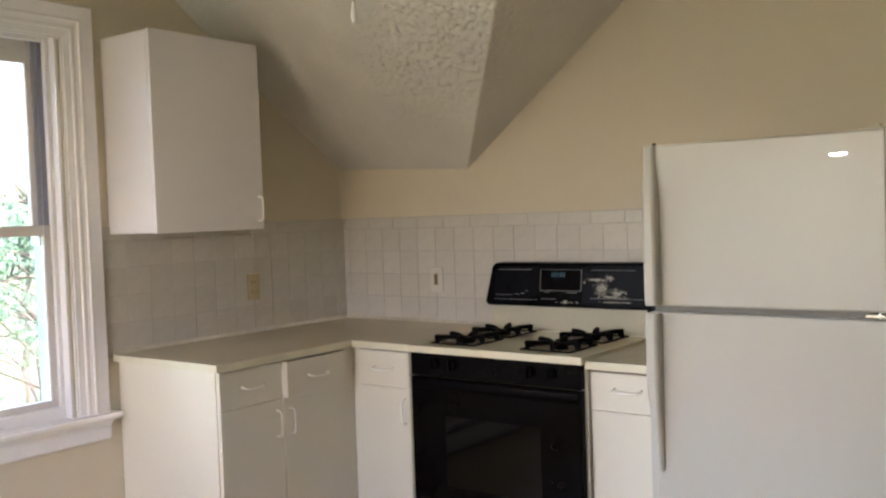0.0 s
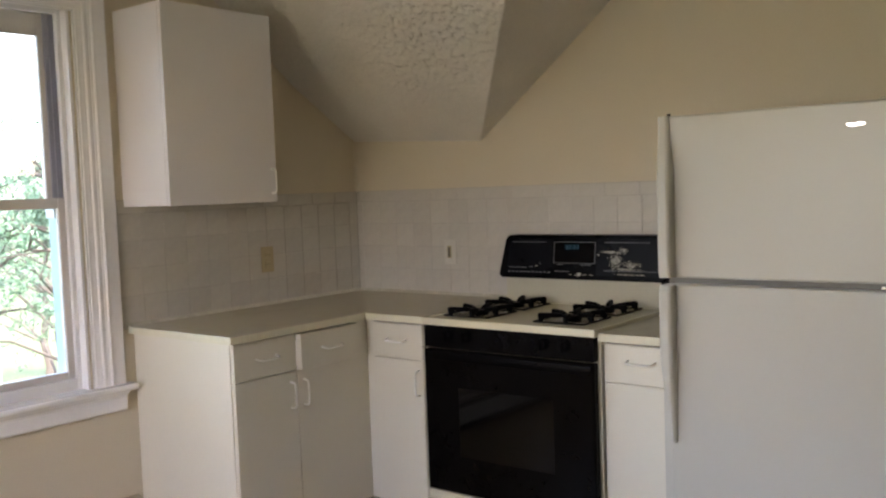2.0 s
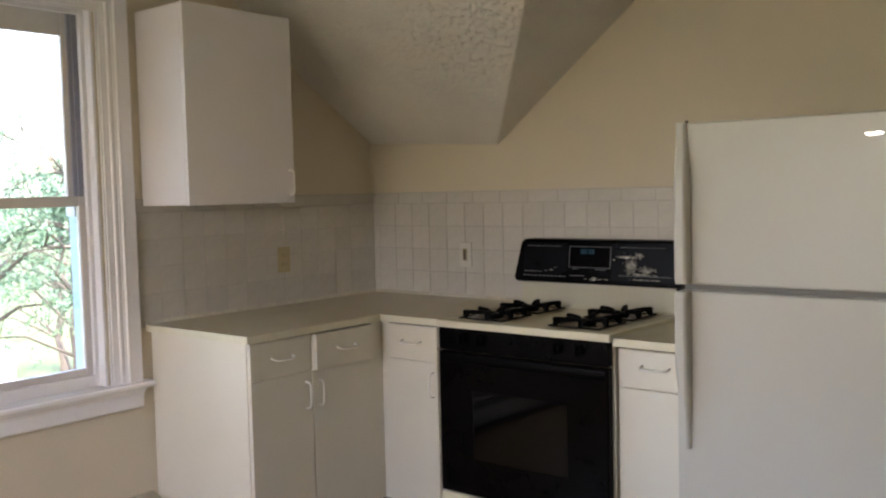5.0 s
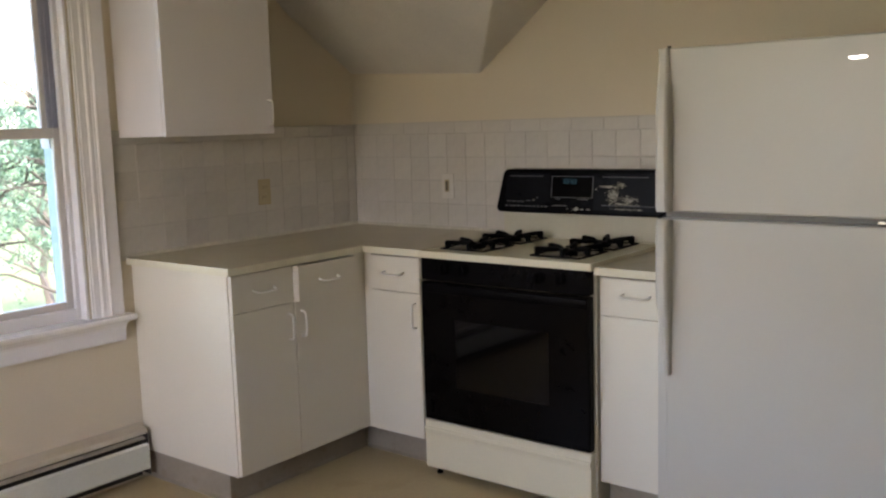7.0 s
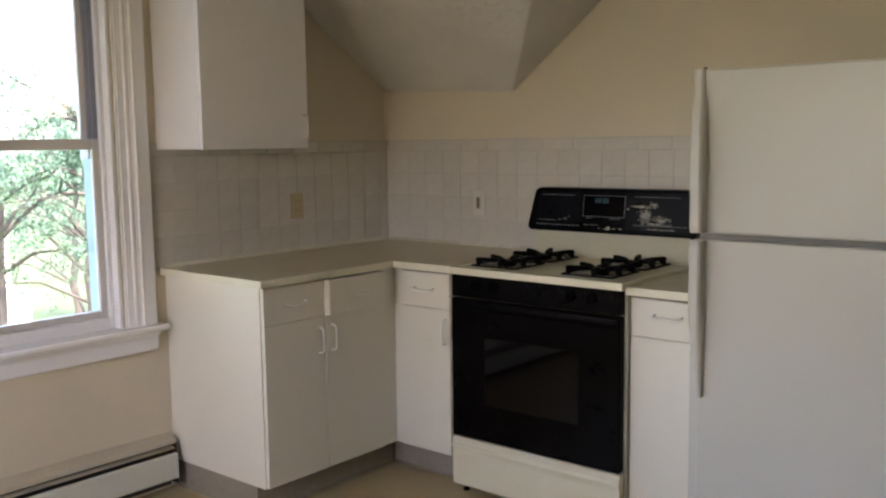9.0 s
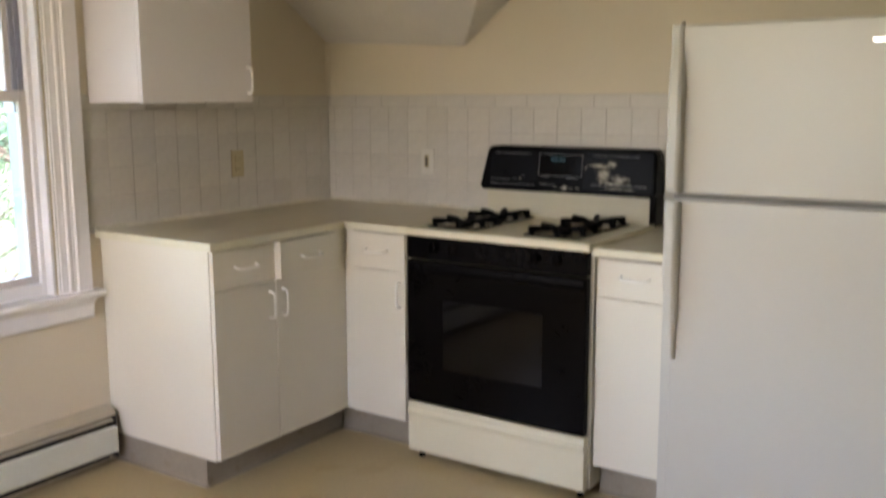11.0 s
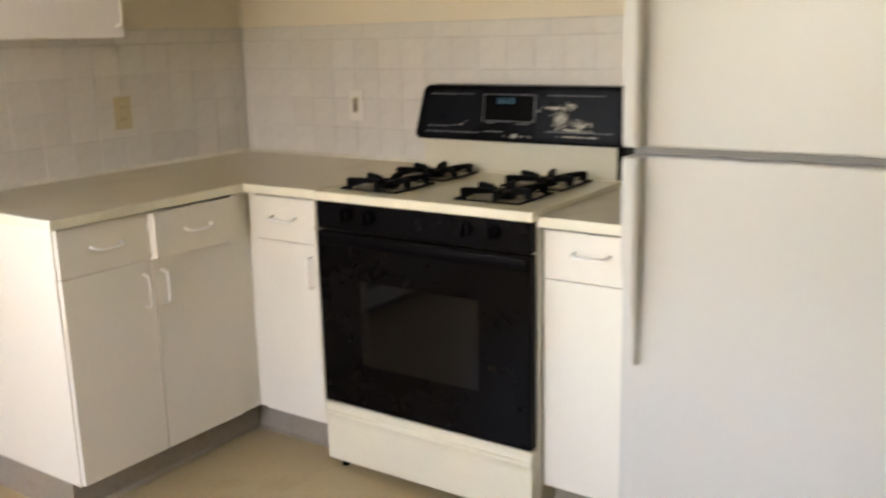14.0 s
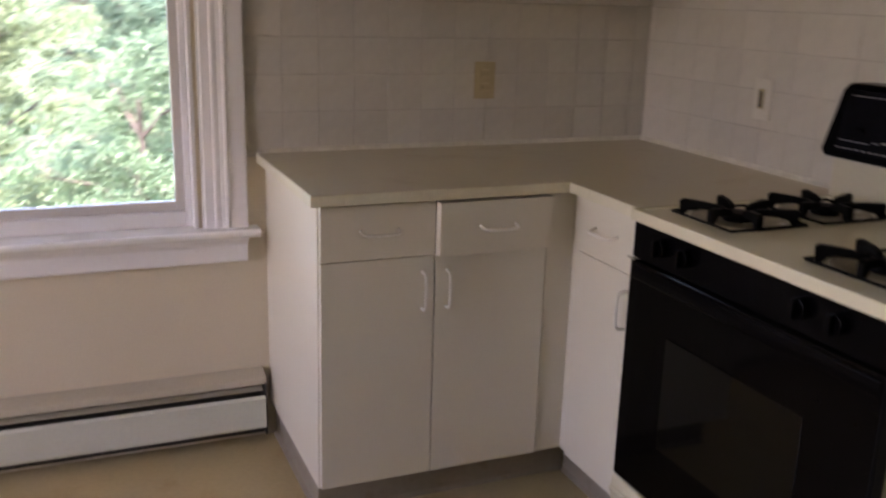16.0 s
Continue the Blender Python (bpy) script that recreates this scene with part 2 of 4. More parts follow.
def prism(outline, lo, hi, axis="z", bevel=0.0, bm=None, segments=2):
    """A flat outline of (a, b) pairs drawn out along an axis: z: (x, y); y: (x, z); x: (y, z)."""
    own = bmesh.new()
    at = {"z": lambda a, b, c: (a, b, c), "y": lambda a, b, c: (a, c, b), "x": lambda a, b, c: (c, a, b)}[axis]
    low = [own.verts.new(at(a, b, lo)) for a, b in outline]
    high = [own.verts.new(at(a, b, hi)) for a, b in outline]
    own.faces.new(low[::-1]), own.faces.new(high)
    for i in range(len(outline)):
        j = (i + 1) % len(outline)
        own.faces.new((low[i], low[j], high[j], high[i]))
    bmesh.ops.recalc_face_normals(own, faces=own.faces[:])
    if bevel:
        bmesh.ops.bevel(own, geom=own.edges[:], offset=bevel, segments=segments, profile=0.5, affect="EDGES")
    return join(bm, own)


def tube(points, radius, sides=8, bm=None, flat=1.0):
    """A rod along points; radius may be one number or one for each point."""
    own = bmesh.new()
    pts = [Vector(p) for p in points]
    radii = radius if isinstance(radius, (list, tuple)) else [radius] * len(pts)
    rings, side = [], None
    for i, p in enumerate(pts):
        way = (pts[min(i + 1, len(pts) - 1)] - pts[max(i - 1, 0)]).normalized()
        if side is None:
            side = way.orthogonal().normalized()
        side = (side - way * side.dot(way)).normalized()
        up = way.cross(side)
        rings.append([own.verts.new(p + (side * math.cos(a) * flat + up * math.sin(a)) * radii[i])
                      for a in (2 * math.pi * k / sides for k in range(sides))])
    for a, b in zip(rings, rings[1:]):
        for k in range(sides):
            own.faces.new((a[k], a[(k + 1) % sides], b[(k + 1) % sides], b[k]))
    own.faces.new(rings[0][::-1]), own.faces.new(rings[-1])
    bmesh.ops.recalc_face_normals(own, faces=own.faces[:])
    return join(bm, own)


def lathe(profile, centre, sides=24, bm=None):
    """A turned shape: (radius, height) pairs about an upright axis through centre."""
    own = bmesh.new()
    c = Vector(centre)
    rings = [[own.verts.new(c + Vector((r * math.cos(a), r * math.sin(a), z))) for a in (2 * math.pi * k / sides for k in range(sides))]
             for r, z in profile]
    for a, b in zip(rings, rings[1:]):
        for k in range(sides):
            own.faces.new((a[k], a[(k + 1) % sides], b[(k + 1) % sides], b[k]))
    own.faces.new(rings[0][::-1]), own.faces.new(rings[-1])
    bmesh.ops.recalc_face_normals(own, faces=own.faces[:])
    return join(bm, own)


def thing(name, at, label, category, group=""):
    ob = new(name)
    ob.location = at
    ob.empty_display_size = 0.1
    return tagged(ob, label, category, group)


def origin_of(ob):
    while ob.parent:
        ob = ob.parent
    return ob.location


def mesh_from(name, bm, mat, smooth=False):
    me = bpy.data.meshes.new(name)
    bm.to_mesh(me)
    bm.free()
    me.materials.append(mat)
    if smooth:
        me.shade_smooth()
    return me


def part(name, bm, mat, parent, label="", smooth=False):
    """One mesh under a thing or a part, from a bmesh in the place's own metres."""
    bmesh.ops.translate(bm, verts=bm.verts[:], vec=-origin_of(parent))
    ob = new(name, mesh_from(name, bm, mat, smooth))
    ob.parent = parent
    return tagged(ob, label)


def structure(name, bm, mat, label, smooth=False):
    return tagged(new(name, mesh_from(name, bm, mat, smooth)), label, kind="structure")


# ---- the shell of the kitchen: corner of the tiled walls at the origin, x east, y north ----
EAST, SOUTH, TOP = 6.4, -4.9, 2.45
WIN_R, WIN_L, WIN_B, WIN_T = -1.53, -2.42, 0.672, 2.16  # the window's opening
DOOR_L, DOOR_R, DOOR_T = 2.935, 3.75, 2.05              # the doorway to the next room
RISE = 0.77


def ceiling_height(x, y):
    """Two roof slopes that meet in a crease, under a flat middle; soft plaster at the walls."""
    a = 1.672 - 0.042 * x / 0.79 - RISE * y
    b = 1.63 + 0.785 * (x - 0.79)
    z = min(max(a, b), TOP)
    if x < 0.26 and a > b:
        z -= 0.055 * (1 - x / 0.26) ** 2 * min(1, -y / 0.4)
    return z


def b_side(x, y):
    return 1.63 + 0.785 * (x - 0.79) > 1.672 - 0.042 * x / 0.79 - RISE * y


def build_shell():
    floor = box(0, EAST, SOUTH, 0.0, -0.05, 0)
    structure("floor", floor, FLOOR, "beige vinyl kitchen floor with a soft sheen")
    w = box(-0.22, 0, WIN_R, 0.0, -0.05, 2.6)
    box(-0.22, 0, WIN_L, WIN_R, -0.05, WIN_B, bm=w)
    box(-0.22, 0, WIN_L, WIN_R, WIN_T, 2.6, bm=w)
    box(-0.22, 0, -3.15, WIN_L, -0.05, 2.6, bm=w)
    box(-0.22, 0, -4.35, -3.15, -0.05, 0.8, bm=w)
    box(-0.22, 0, -4.35, -3.15, 2.1, 2.6, bm=w)
    box(-0.22, 0, SOUTH - 0.15, -4.35, -0.05, 2.6, bm=w)
    west = structure("wall_west", w, WALL, "cream painted wall with a window, tiled above the worktop")
    w = box(-0.22, DOOR_L, 0, 0.14, -0.05, 2.6)
    box(DOOR_L, DOOR_R, 0, 0.14, DOOR_T, 2.6, bm=w)
    box(DOOR_R, EAST + 0.15, 0, 0.14, -0.05, 2.6, bm=w)
    north = structure("wall_north", w, WALL, "cream painted wall, tiled above the worktop, with a doorway")
    structure("wall_east", box(EAST, EAST + 0.15, SOUTH, 0, -0.05, 2.6), WALL, "plain cream painted wall")
    w = box(0, EAST + 0.15, SOUTH - 0.15, SOUTH, -0.05, 0.8)
    box(0, EAST + 0.15, SOUTH - 0.15, SOUTH, 2.1, 2.6, bm=w)
    for a, b in ((0, 1.0), (2.1, EAST + 0.15)):
        box(a, b, SOUTH - 0.15, SOUTH, 0.8, 2.1, bm=w)
    structure("wall_south", w, WALL, "plain cream painted wall with a window opening")
    # textured ceiling: a fine sheet near the slopes, coarse beyond
    xs = np.concatenate([np.arange(0, 1.9, 0.0062), np.linspace(1.9, EAST, 20)])
    ys = np.concatenate([-np.arange(0, 1.25, 0.0062), np.linspace(-1.26, SOUTH, 24)])
    rng = np.random.RandomState(4)
    verts, faces = [], []
    for x in xs:
        for y in ys:
            z = ceiling_height(x, y)
            p = Vector((x * 36, y * 36, z * 36))
            lump = max(0.0, noise.noise(p)) * 0.0075 + abs(noise.noise(p * 1.9)) * 0.0035
            pit = min(0.007, max(0.0, noise.noise(p * 2.6 + Vector((7, 3, 1))) - 0.30) * 0.07)
            patch = min(1, max(0, 0.45 + 2.2 * noise.noise(Vector((x * 1.9, y * 1.9, 3)))))
            near_crease = max(0.0, 1 - abs(x - (0.60 - y * 0.9)) / 0.62)
            amount = min(1.0, max(0.08, (-y - 0.12) * 2.6)) * (0.2 + 0.95 * max(patch * 0.4, min(1, near_crease * 1.5)))
            if b_side(x, y):
                amount *= 0.35
            lump -= pit
            verts.append((x, y, z - lump * amount - 0.0006 * rng.rand()))
    n = len(ys)
    for i in range(len(xs) - 1):
        for j in range(n - 1):
            faces.append((i * n + j, i * n + j + 1, (i + 1) * n + j + 1, (i + 1) * n + j))
    me = bpy.data.meshes.new("ceiling")
    me.from_pydata(verts, [], faces)
    me.materials.append(CEIL)
    me.shade_smooth()
    tagged(new("ceiling", me), "sloping off-white ceiling with rough plaster texture", kind="structure")
    structure("roof_deck", box(-0.22, EAST + 0.15, SOUTH - 0.15, 0.14, 2.6, 2.7), ROOF, "closed roof above the ceiling")
    return west, north


WEST, NORTH = build_shell()


def build_next_room():
    """The bright room seen through the doorway."""
    x0, x1, y1 = 0.9, 5.6, 4.65
    structure("floor_next_room", box(x0, x1, 0.14, y1, -0.05, -0.002), CARPET, "pale floor of the bright next room")
    structure("floor_doorway", box(DOOR_L, DOOR_R, 0.0, 0.14, -0.05, -0.001), FLOOR, "beige vinyl floor in the doorway")
    structure("wall_next_room_west", box(x0 - 0.15, x0, 0.14, y1, -0.05, 2.6), PLAIN, "plain pale painted wall")
    w = box(x1, x1 + 0.15, 0.14, 1.0, -0.05, 2.6)
    box(x1, x1 + 0.15, 1.0, 3.2, -0.05, 0.7, bm=w)
    box(x1, x1 + 0.15, 1.0, 3.2, 2.1, 2.6, bm=w)
    box(x1, x1 + 0.15, 3.2, y1, -0.05, 2.6, bm=w)
    structure("wall_next_room_east", w, PLAIN, "pale painted wall with a wide window opening")
    w = box(x0 - 0.15, 2.0, y1, y1 + 0.15, -0.05, 2.6)
    box(2.0, 3.4, y1, y1 + 0.15, -0.05, 0.78, bm=w)
    box(2.0, 3.4, y1, y1 + 0.15, 2.1, 2.6, bm=w)
    box(3.4, x1 + 0.15, y1, y1 + 0.15, -0.05, 2.6, bm=w)
    structure("wall_next_room_north", w, PLAIN, "pale painted wall with a window over a low heater")
    structure("ceiling_next_room", box(x0, x1, 0.14, y1, 2.45, 2.6), PLAIN, "plain pale ceiling")
    win = box(2.0, 3.4, y1 - 0.03, y1 + 0.05, 0.75, 0.79, 0.004)
    box(2.0, 2.06, y1, y1 + 0.06, 0.79, 2.1, bm=win)
    box(3.34, 3.4, y1, y1 + 0.06, 0.79, 2.1, bm=win)
    box(2.06, 3.34, y1, y1 + 0.06, 1.42, 1.47, bm=win)
    box(2.06, 3.34, y1, y1 + 0.06, 2.04, 2.1, bm=win)
    structure("window_next_room", win, TRIM, "white framed window of the next room")
    heat = thing("baseboard_heater", (3.2, y1, 0), "low white baseboard heater in the next room, under its window", "heater")
    part("front_panel", prism([(y1, 0.02), (y1 - 0.07, 0.03), (y1 - 0.07, 0.14), (y1 - 0.055, 0.19), (y1, 0.19)], 1.2, 5.2, "x", 0.003), HEATER, heat)
    part("slot", box(1.25, 5.15, y1 - 0.073, y1 - 0.07, 0.145, 0.16), HEATER_DARK, heat)
    tagged(new("threshold", mesh_from("threshold", box(DOOR_L, DOOR_R, 0.14, 0.23, -0.002, 0.008, 0.003), THRESHOLD)),
           "grey violet metal threshold strip in the doorway", kind="structure")


build_next_room()
structure("corner_bead", prism([(0.0, 0.0), (0.016, 0.0), (0.010, -0.004), (0.004, -0.010), (0.0, -0.016)], 1.4205, 1.665, "z"), WALL,
          "rounded plaster in the wall corner above the tiles", smooth=False)

# moulded casing: (inwards from the outer edge, out from the wall)
CASING = [(0, 0), (0, 0.024), (0.004, 0.028), (0.052, 0.028), (0.056, 0.034), (0.063, 0.033), (0.067, 0.027), (0.078, 0.024),
          (0.088, 0.026), (0.094, 0.025), (0.098, 0.019), (0.112, 0.017), (0.122, 0.016), (0.126, 0.012), (0.132, 0.012), (0.132, 0)]


def casing(a_first, a_second, low, high, place, depth=1.0, width=1.0):
    """A mitred moulding up, over and down an opening; place(a, out, z) gives the point."""
    bm = bmesh.new()
    s = 1 if a_second > a_first else -1
    stations = []
    for k in range(4):
        ring = []
        for w, d in CASING:
            w, d = w * width, d * depth
            a = a_first + s * w if k < 2 else a_second - s * w
            z = low if k in (0, 3) else high - w
            ring.append(bm.verts.new(place(a, d, z)))
        stations.append(ring)
    for p, q in zip(stations, stations[1:]):
        for i in range(len(CASING) - 1):
            bm.faces.new((p[i], p[i + 1], q[i + 1], q[i]))
    bm.faces.new(stations[0]), bm.faces.new(stations[-1])
    bmesh.ops.recalc_face_normals(bm, faces=bm.faces[:])
    return bm


def build_window():
    win = tagged(new("window_1"), "white double-hung window in a moulded casing, closed, trees outside", kind="structure")
    win.location = (0, -1.97, 0.67)
    r, l_ = -1.387, -2.563
    part("casing", casing(r, l_, 0.697, 2.268, lambda a, d, z: (d, a, z), 0.85), TRIM, win, "white moulded window casing")
    part("stool", prism([(-0.05, 0.672), (-0.05, 0.697), (0.056, 0.697), (0.062, 0.690), (0.062, 0.680), (0.056, 0.672)], l_ - 0.03, -1.357, "y", 0.0015),
         STOOL, win, "glossy white window stool")
    ap = prism([(0, 0.592), (0.022, 0.592), (0.026, 0.598), (0.030, 0.645), (0.036, 0.656), (0.050, 0.668), (0.052, 0.672), (0, 0.672)], l_, -1.392, "y")
    part("apron", ap, TRIM, win, "white moulded apron under the stool")
    # lining of the opening and stops
    jm = box(-0.2, 0.0, WIN_R, WIN_R + 0.0008, WIN_B + 0.025, WIN_T)
    box(-0.2, 0.006, WIN_R - 0.012, WIN_R - 0.0, 0.697, WIN_T, 0.001, bm=jm)
    box(-0.2, 0.006, WIN_L, WIN_L + 0.012, 0.697, WIN_T, 0.001, bm=jm)
    box(-0.2, 0.006, WIN_L + 0.012, WIN_R - 0.012, WIN_T - 0.012, WIN_T, 0.001, bm=jm)
    part("jamb", jm, TRIM, win, "white window lining")
    # thin pale blue facing on the outer part of the white lining
    oj = box(-0.2, -0.09, WIN_R - 0.0155, WIN_R - 0.0122, 0.716, 1.36, 0.0005)
    part("outer_jamb", oj, PALE_BLUE, win, "pale blue outer lining")
    st = box(-0.052, -0.034, -1.560, WIN_R - 0.012, 0.697, WIN_T - 0.012, 0.002)
    box(-0.052, -0.034, WIN_L + 0.012, WIN_L + 0.03, 0.697, WIN_T - 0.012, 0.002, bm=st)
    box(-0.052, -0.034, WIN_L + 0.03, -1.56, 2.125, WIN_T - 0.012, 0.002, bm=st)
    box(-0.12, -0.034, WIN_L + 0.03, -1.56, 0.697, 0.742, 0.003, bm=st)
    part("stop", st, TRIM, win, "white sash stop")
    tk = box(-0.15, -0.085, -1.585, WIN_R - 0.012, 1.36, WIN_T - 0.012, 0.002)
    box(-0.15, -0.085, WIN_L + 0.012, WIN_L + 0.042, 1.36, WIN_T - 0.012, 0.002, bm=tk)
    box(-0.083, -0.078, -1.568, -1.560, 1.44, WIN_T - 0.03, bm=tk)
    part("track", tk, TRACK, win, "grey metal sash track")
    sill = box(-0.26, -0.12, WIN_L, WIN_R, 0.66, 0.715, 0.004)
    part("window_sill", sill, SIDING, win, "white outer window sill")

    def sash(name, x0, x1, z0, z1, side, low, high, mat, label):
        y0, y1 = WIN_L + 0.025, -1.547
        bm = box(x0, x1, y0, y0 + side, z0, z1, 0.003)
        box(x0, x1, y1 - side, y1, z0, z1, 0.003, bm=bm)
        box(x0, x1 - 0.001, y0 + side, y1 - side, z0, z0 + low, 0.003, bm=bm)
        box(x0, x1 - 0.001, y0 + side, y1 - side, z1 - high, z1, 0.003, bm=bm)
        s = part(name, bm, mat, win, label)
        mid = (x0 + x1) / 2
        pane = part("pane", box(mid - 0.002, mid + 0.002, y0 + side, y1 - side, z0 + low, z1 - high), GLASS, s)
        pane.visible_shadow = False

    sash("lower_sash", -0.078, -0.054, 0.742, 1.437, 0.038, 0.028, 0.040, SASH, "off-white lower sash")
    sash("upper_sash", -0.118, -0.092, 1.397, 2.135, 0.058, 0.040, 0.088, SASH, "off-white upper sash")
    lock = box(-0.088, -0.06, -2.01, -1.95, 1.437, 1.449, 0.003)
    tube([(-0.072, -1.985, 1.449), (-0.068, -1.97, 1.456), (-0.058, -1.95, 1.457)], 0.004, bm=lock)
    part("sash_lock", lock, CHROME, win, "small metal sash lock")


build_window()
dc = tagged(new("door_1"), "open doorway with a moulded cream casing", kind="structure")
dc.location = (3.29, 0, 0)
part("casing", casing(2.806, DOOR_R + 0.129, 0.0, DOOR_T + 0.117, lambda a, d, z: (a, -d, z), 0.8, 0.98), DOOR_TRIM, dc, "cream moulded door casing")
jb = box(DOOR_L, DOOR_L + 0.014, 0.0, 0.14, 0.002, DOOR_T, 0.001)
box(DOOR_R - 0.014, DOOR_R, 0.0, 0.14, 0.002, DOOR_T, 0.001, bm=jb)
box(DOOR_L + 0.014, DOOR_R - 0.014, 0.0, 0.14, DOOR_T - 0.014, DOOR_T, 0.001, bm=jb)
part("jamb", jb, DOOR_TRIM, dc, "cream door lining")
structure("baseboard", prism([(0, 0), (-0.014, 0), (-0.014, 0.13), (-0.008, 0.15), (0, 0.15)], 2.76, 2.805, "x", 0.001), DOOR_TRIM,
          "short cream baseboard beside the refrigerator")


# ---- cabinets ----
def pull(points_at, parent, label="white bow handle"):
    """A bow pull: points_at(s, out) gives the point at s along and out from the front."""
    prof = [(-0.050, 0.0), (-0.050, 0.012), (-0.047, 0.022), (-0.040, 0.027), (-0.02, 0.029), (0.02, 0.029), (0.040, 0.027), (0.047, 0.022),
            (0.050, 0.012), (0.050, 0.0)]
    return part("handle", tube([points_at(s, o) for s, o in prof], 0.0042, 8), HANDLE, parent, label, smooth=True)


def build_base_cabinet_west():
    cab = thing("base_cabinet", (0.3, -0.67, 0), "white base cabinet with two doors and two drawers, one slightly open", "cabinet", "base cabinets")
    bm = box(0.002, 0.590, -1.312, -0.002, 0.122, 0.884)
    part("body", bm, GAP, cab, "dark inside of the cabinet")
    part("end_panel", box(0.002, 0.594, -1.330, -1.3125, 0.118, 0.8865, 0.001), MELAMINE, cab, "white end panel")
    part("filler", box(0.5905, 0.603, -0.694, -0.607, 0.122, 0.884, 0.001), MELAMINE, cab, "white corner filler")
    kick = box(0.05, 0.516, -1.306, -0.552, 0.0, 0.1215)
    kick2 = prism([(0.516, 0), (0.528, 0), (0.520, 0.012), (0.519, 0.112), (0.516, 0.114)], -1.310, -0.550, "y", bm=kick)
    prism([(-1.306, 0), (-1.322, 0), (-1.312, 0.012), (-1.311, 0.110), (-1.306, 0.114)], 0.004, 0.520, "x", bm=kick2)
    part("toe_kick", kick2, COVE, cab, "grey brown vinyl toe kick")
    for y0, y1, out in ((-1.326, -1.0240, 0.0), (-1.0220, -0.700, 0.028)):
        d = part("drawer", box(0.6105 if out else 0.5945, 0.6125 + out, y0, y1, 0.741, 0.8808, 0.0012), MELAMINE, cab, "white drawer front" + (", slightly open" if out else ""))
        if out:
            part("drawer_box", box(0.5905, 0.6103, y0 + 0.012, y1 - 0.012, 0.752, 0.85), MEL_EDGE, d)
        ym = (y0 + y1) / 2
        pull(lambda s, o: (0.6125 + out + o, ym + s, 0.816 - 0.25 * o), d)
    for y0, y1, hy in ((-1.326, -1.0245, -1.058), (-1.0205, -0.700, -0.990)):
        d = part("door", box(0.5945, 0.6125, y0, y1, 0.124, 0.7385, 0.0012), MELAMINE, cab, "white cabinet door")
        pull(lambda s, o: (0.6125 + o, hy, 0.648 + s), d)


def build_base_cabinet_north(x0, x1, drawer_x, label, handle_x):
    cab = thing("base_cabinet", ((x0 + x1) / 2, -0.3, 0), label, "cabinet", "base cabinets")
    top = 0.884 if x0 < 1 else 0.872
    part("body", box(x0, x1, -0.600, -0.002, 0.122, top), GAP, cab, "dark inside of the cabinet")
    if x0 < 1:
        part("filler", box(0.604, 0.646, -0.612, -0.6005, 0.122, top, 0.001), MELAMINE, cab, "white corner filler")
        part("side_panel", box(x1, x1 + 0.016, -0.604, -0.002, 0.122, top, 0.001), MELAMINE, cab, "white side panel")
    kick = box(x0 if x0 > 1 else 0.53, x1, -0.546, -0.05, 0.0, 0.1215)
    prism([(-0.546, 0), (-0.560, 0), (-0.551, 0.012), (-0.550, 0.112), (-0.546, 0.114)], x0 if x0 > 1 else 0.53, x1, "x", bm=kick)
    part("toe_kick", kick, COVE, cab, "grey brown vinyl toe kick")
    a, b = drawer_x
    d = part("drawer", box(a, b, -0.622, -0.604, 0.732, top - 0.008, 0.0012), MELAMINE, cab, "white drawer front")
    xm = (a + b) / 2 if x0 < 1 else 1.870
    pull(lambda s, o: (xm + s, -0.622 - o, 0.812 - 0.25 * o), d)
    d = part("door", box(a, b, -0.622, -0.604, 0.124, 0.7295, 0.0012), MELAMINE, cab, "white cabinet door")
    if handle_x:
        pull(lambda s, o: (handle_x, -0.622 - o, 0.640 + s), d)


def build_worktop():
    top = thing("worktop", (0.3, -0.5, 0.887), "beige laminate corner worktop with a chipped almond edge, on white cabinets", "worktop", "worktops")
    out = [(0.004, -0.004), (0.004, -1.353), (0.636, -1.353), (0.636, -0.652), (0.955, -0.652), (0.955, -0.004)]
    part("surface", prism(out, 0.8875, 0.917, "z", 0.0012), LAMINATE, top, "beige laminate surface")
    e = box(0.6365, 0.6395, -1.27, -0.6525, 0.889, 0.9165, 0.0008)
    box(0.6365, 0.638, -1.356, -1.27, 0.889, 0.9155, 0.0005, bm=e)
    box(0.6365, 0.955, -0.6555, -0.6525, 0.889, 0.9165, 0.0008, bm=e)
    box(0.006, 0.6365, -1.3565, -1.3535, 0.8885, 0.9165, 0.0008, bm=e)
    part("edge_band", e, EDGE, top, "almond edge band")
    c = prism([(-0.004, 0.917), (-0.016, 0.917), (-0.010, 0.926), (-0.004, 0.931)], 0.004, 0.952, "x")
    prism([(0.004, 0.917), (0.016, 0.917), (0.010, 0.926), (0.004, 0.931)], -1.353, -0.004, "y", bm=c)
    part("caulk_line", c, CAULK, top, "off-white caulk line")
    t2 = thing("worktop", (1.88, -0.3, 0.875), "short beige laminate worktop with an almond edge, between stove and refrigerator", "worktop", "worktops")
    part("surface", box(1.727, 2.05, -0.652, -0.004, 0.8755, 0.905, 0.0012), LAMINATE, t2, "beige laminate surface")
    part("edge_band", box(1.727, 2.05, -0.6555, -0.6525, 0.877, 0.9045, 0.0008), EDGE, t2, "almond edge band")
    part("caulk_line", prism([(-0.004, 0.905), (-0.016, 0.905), (-0.010, 0.914), (-0.004, 0.919)], 1.727, 2.05, "x"), CAULK, t2)


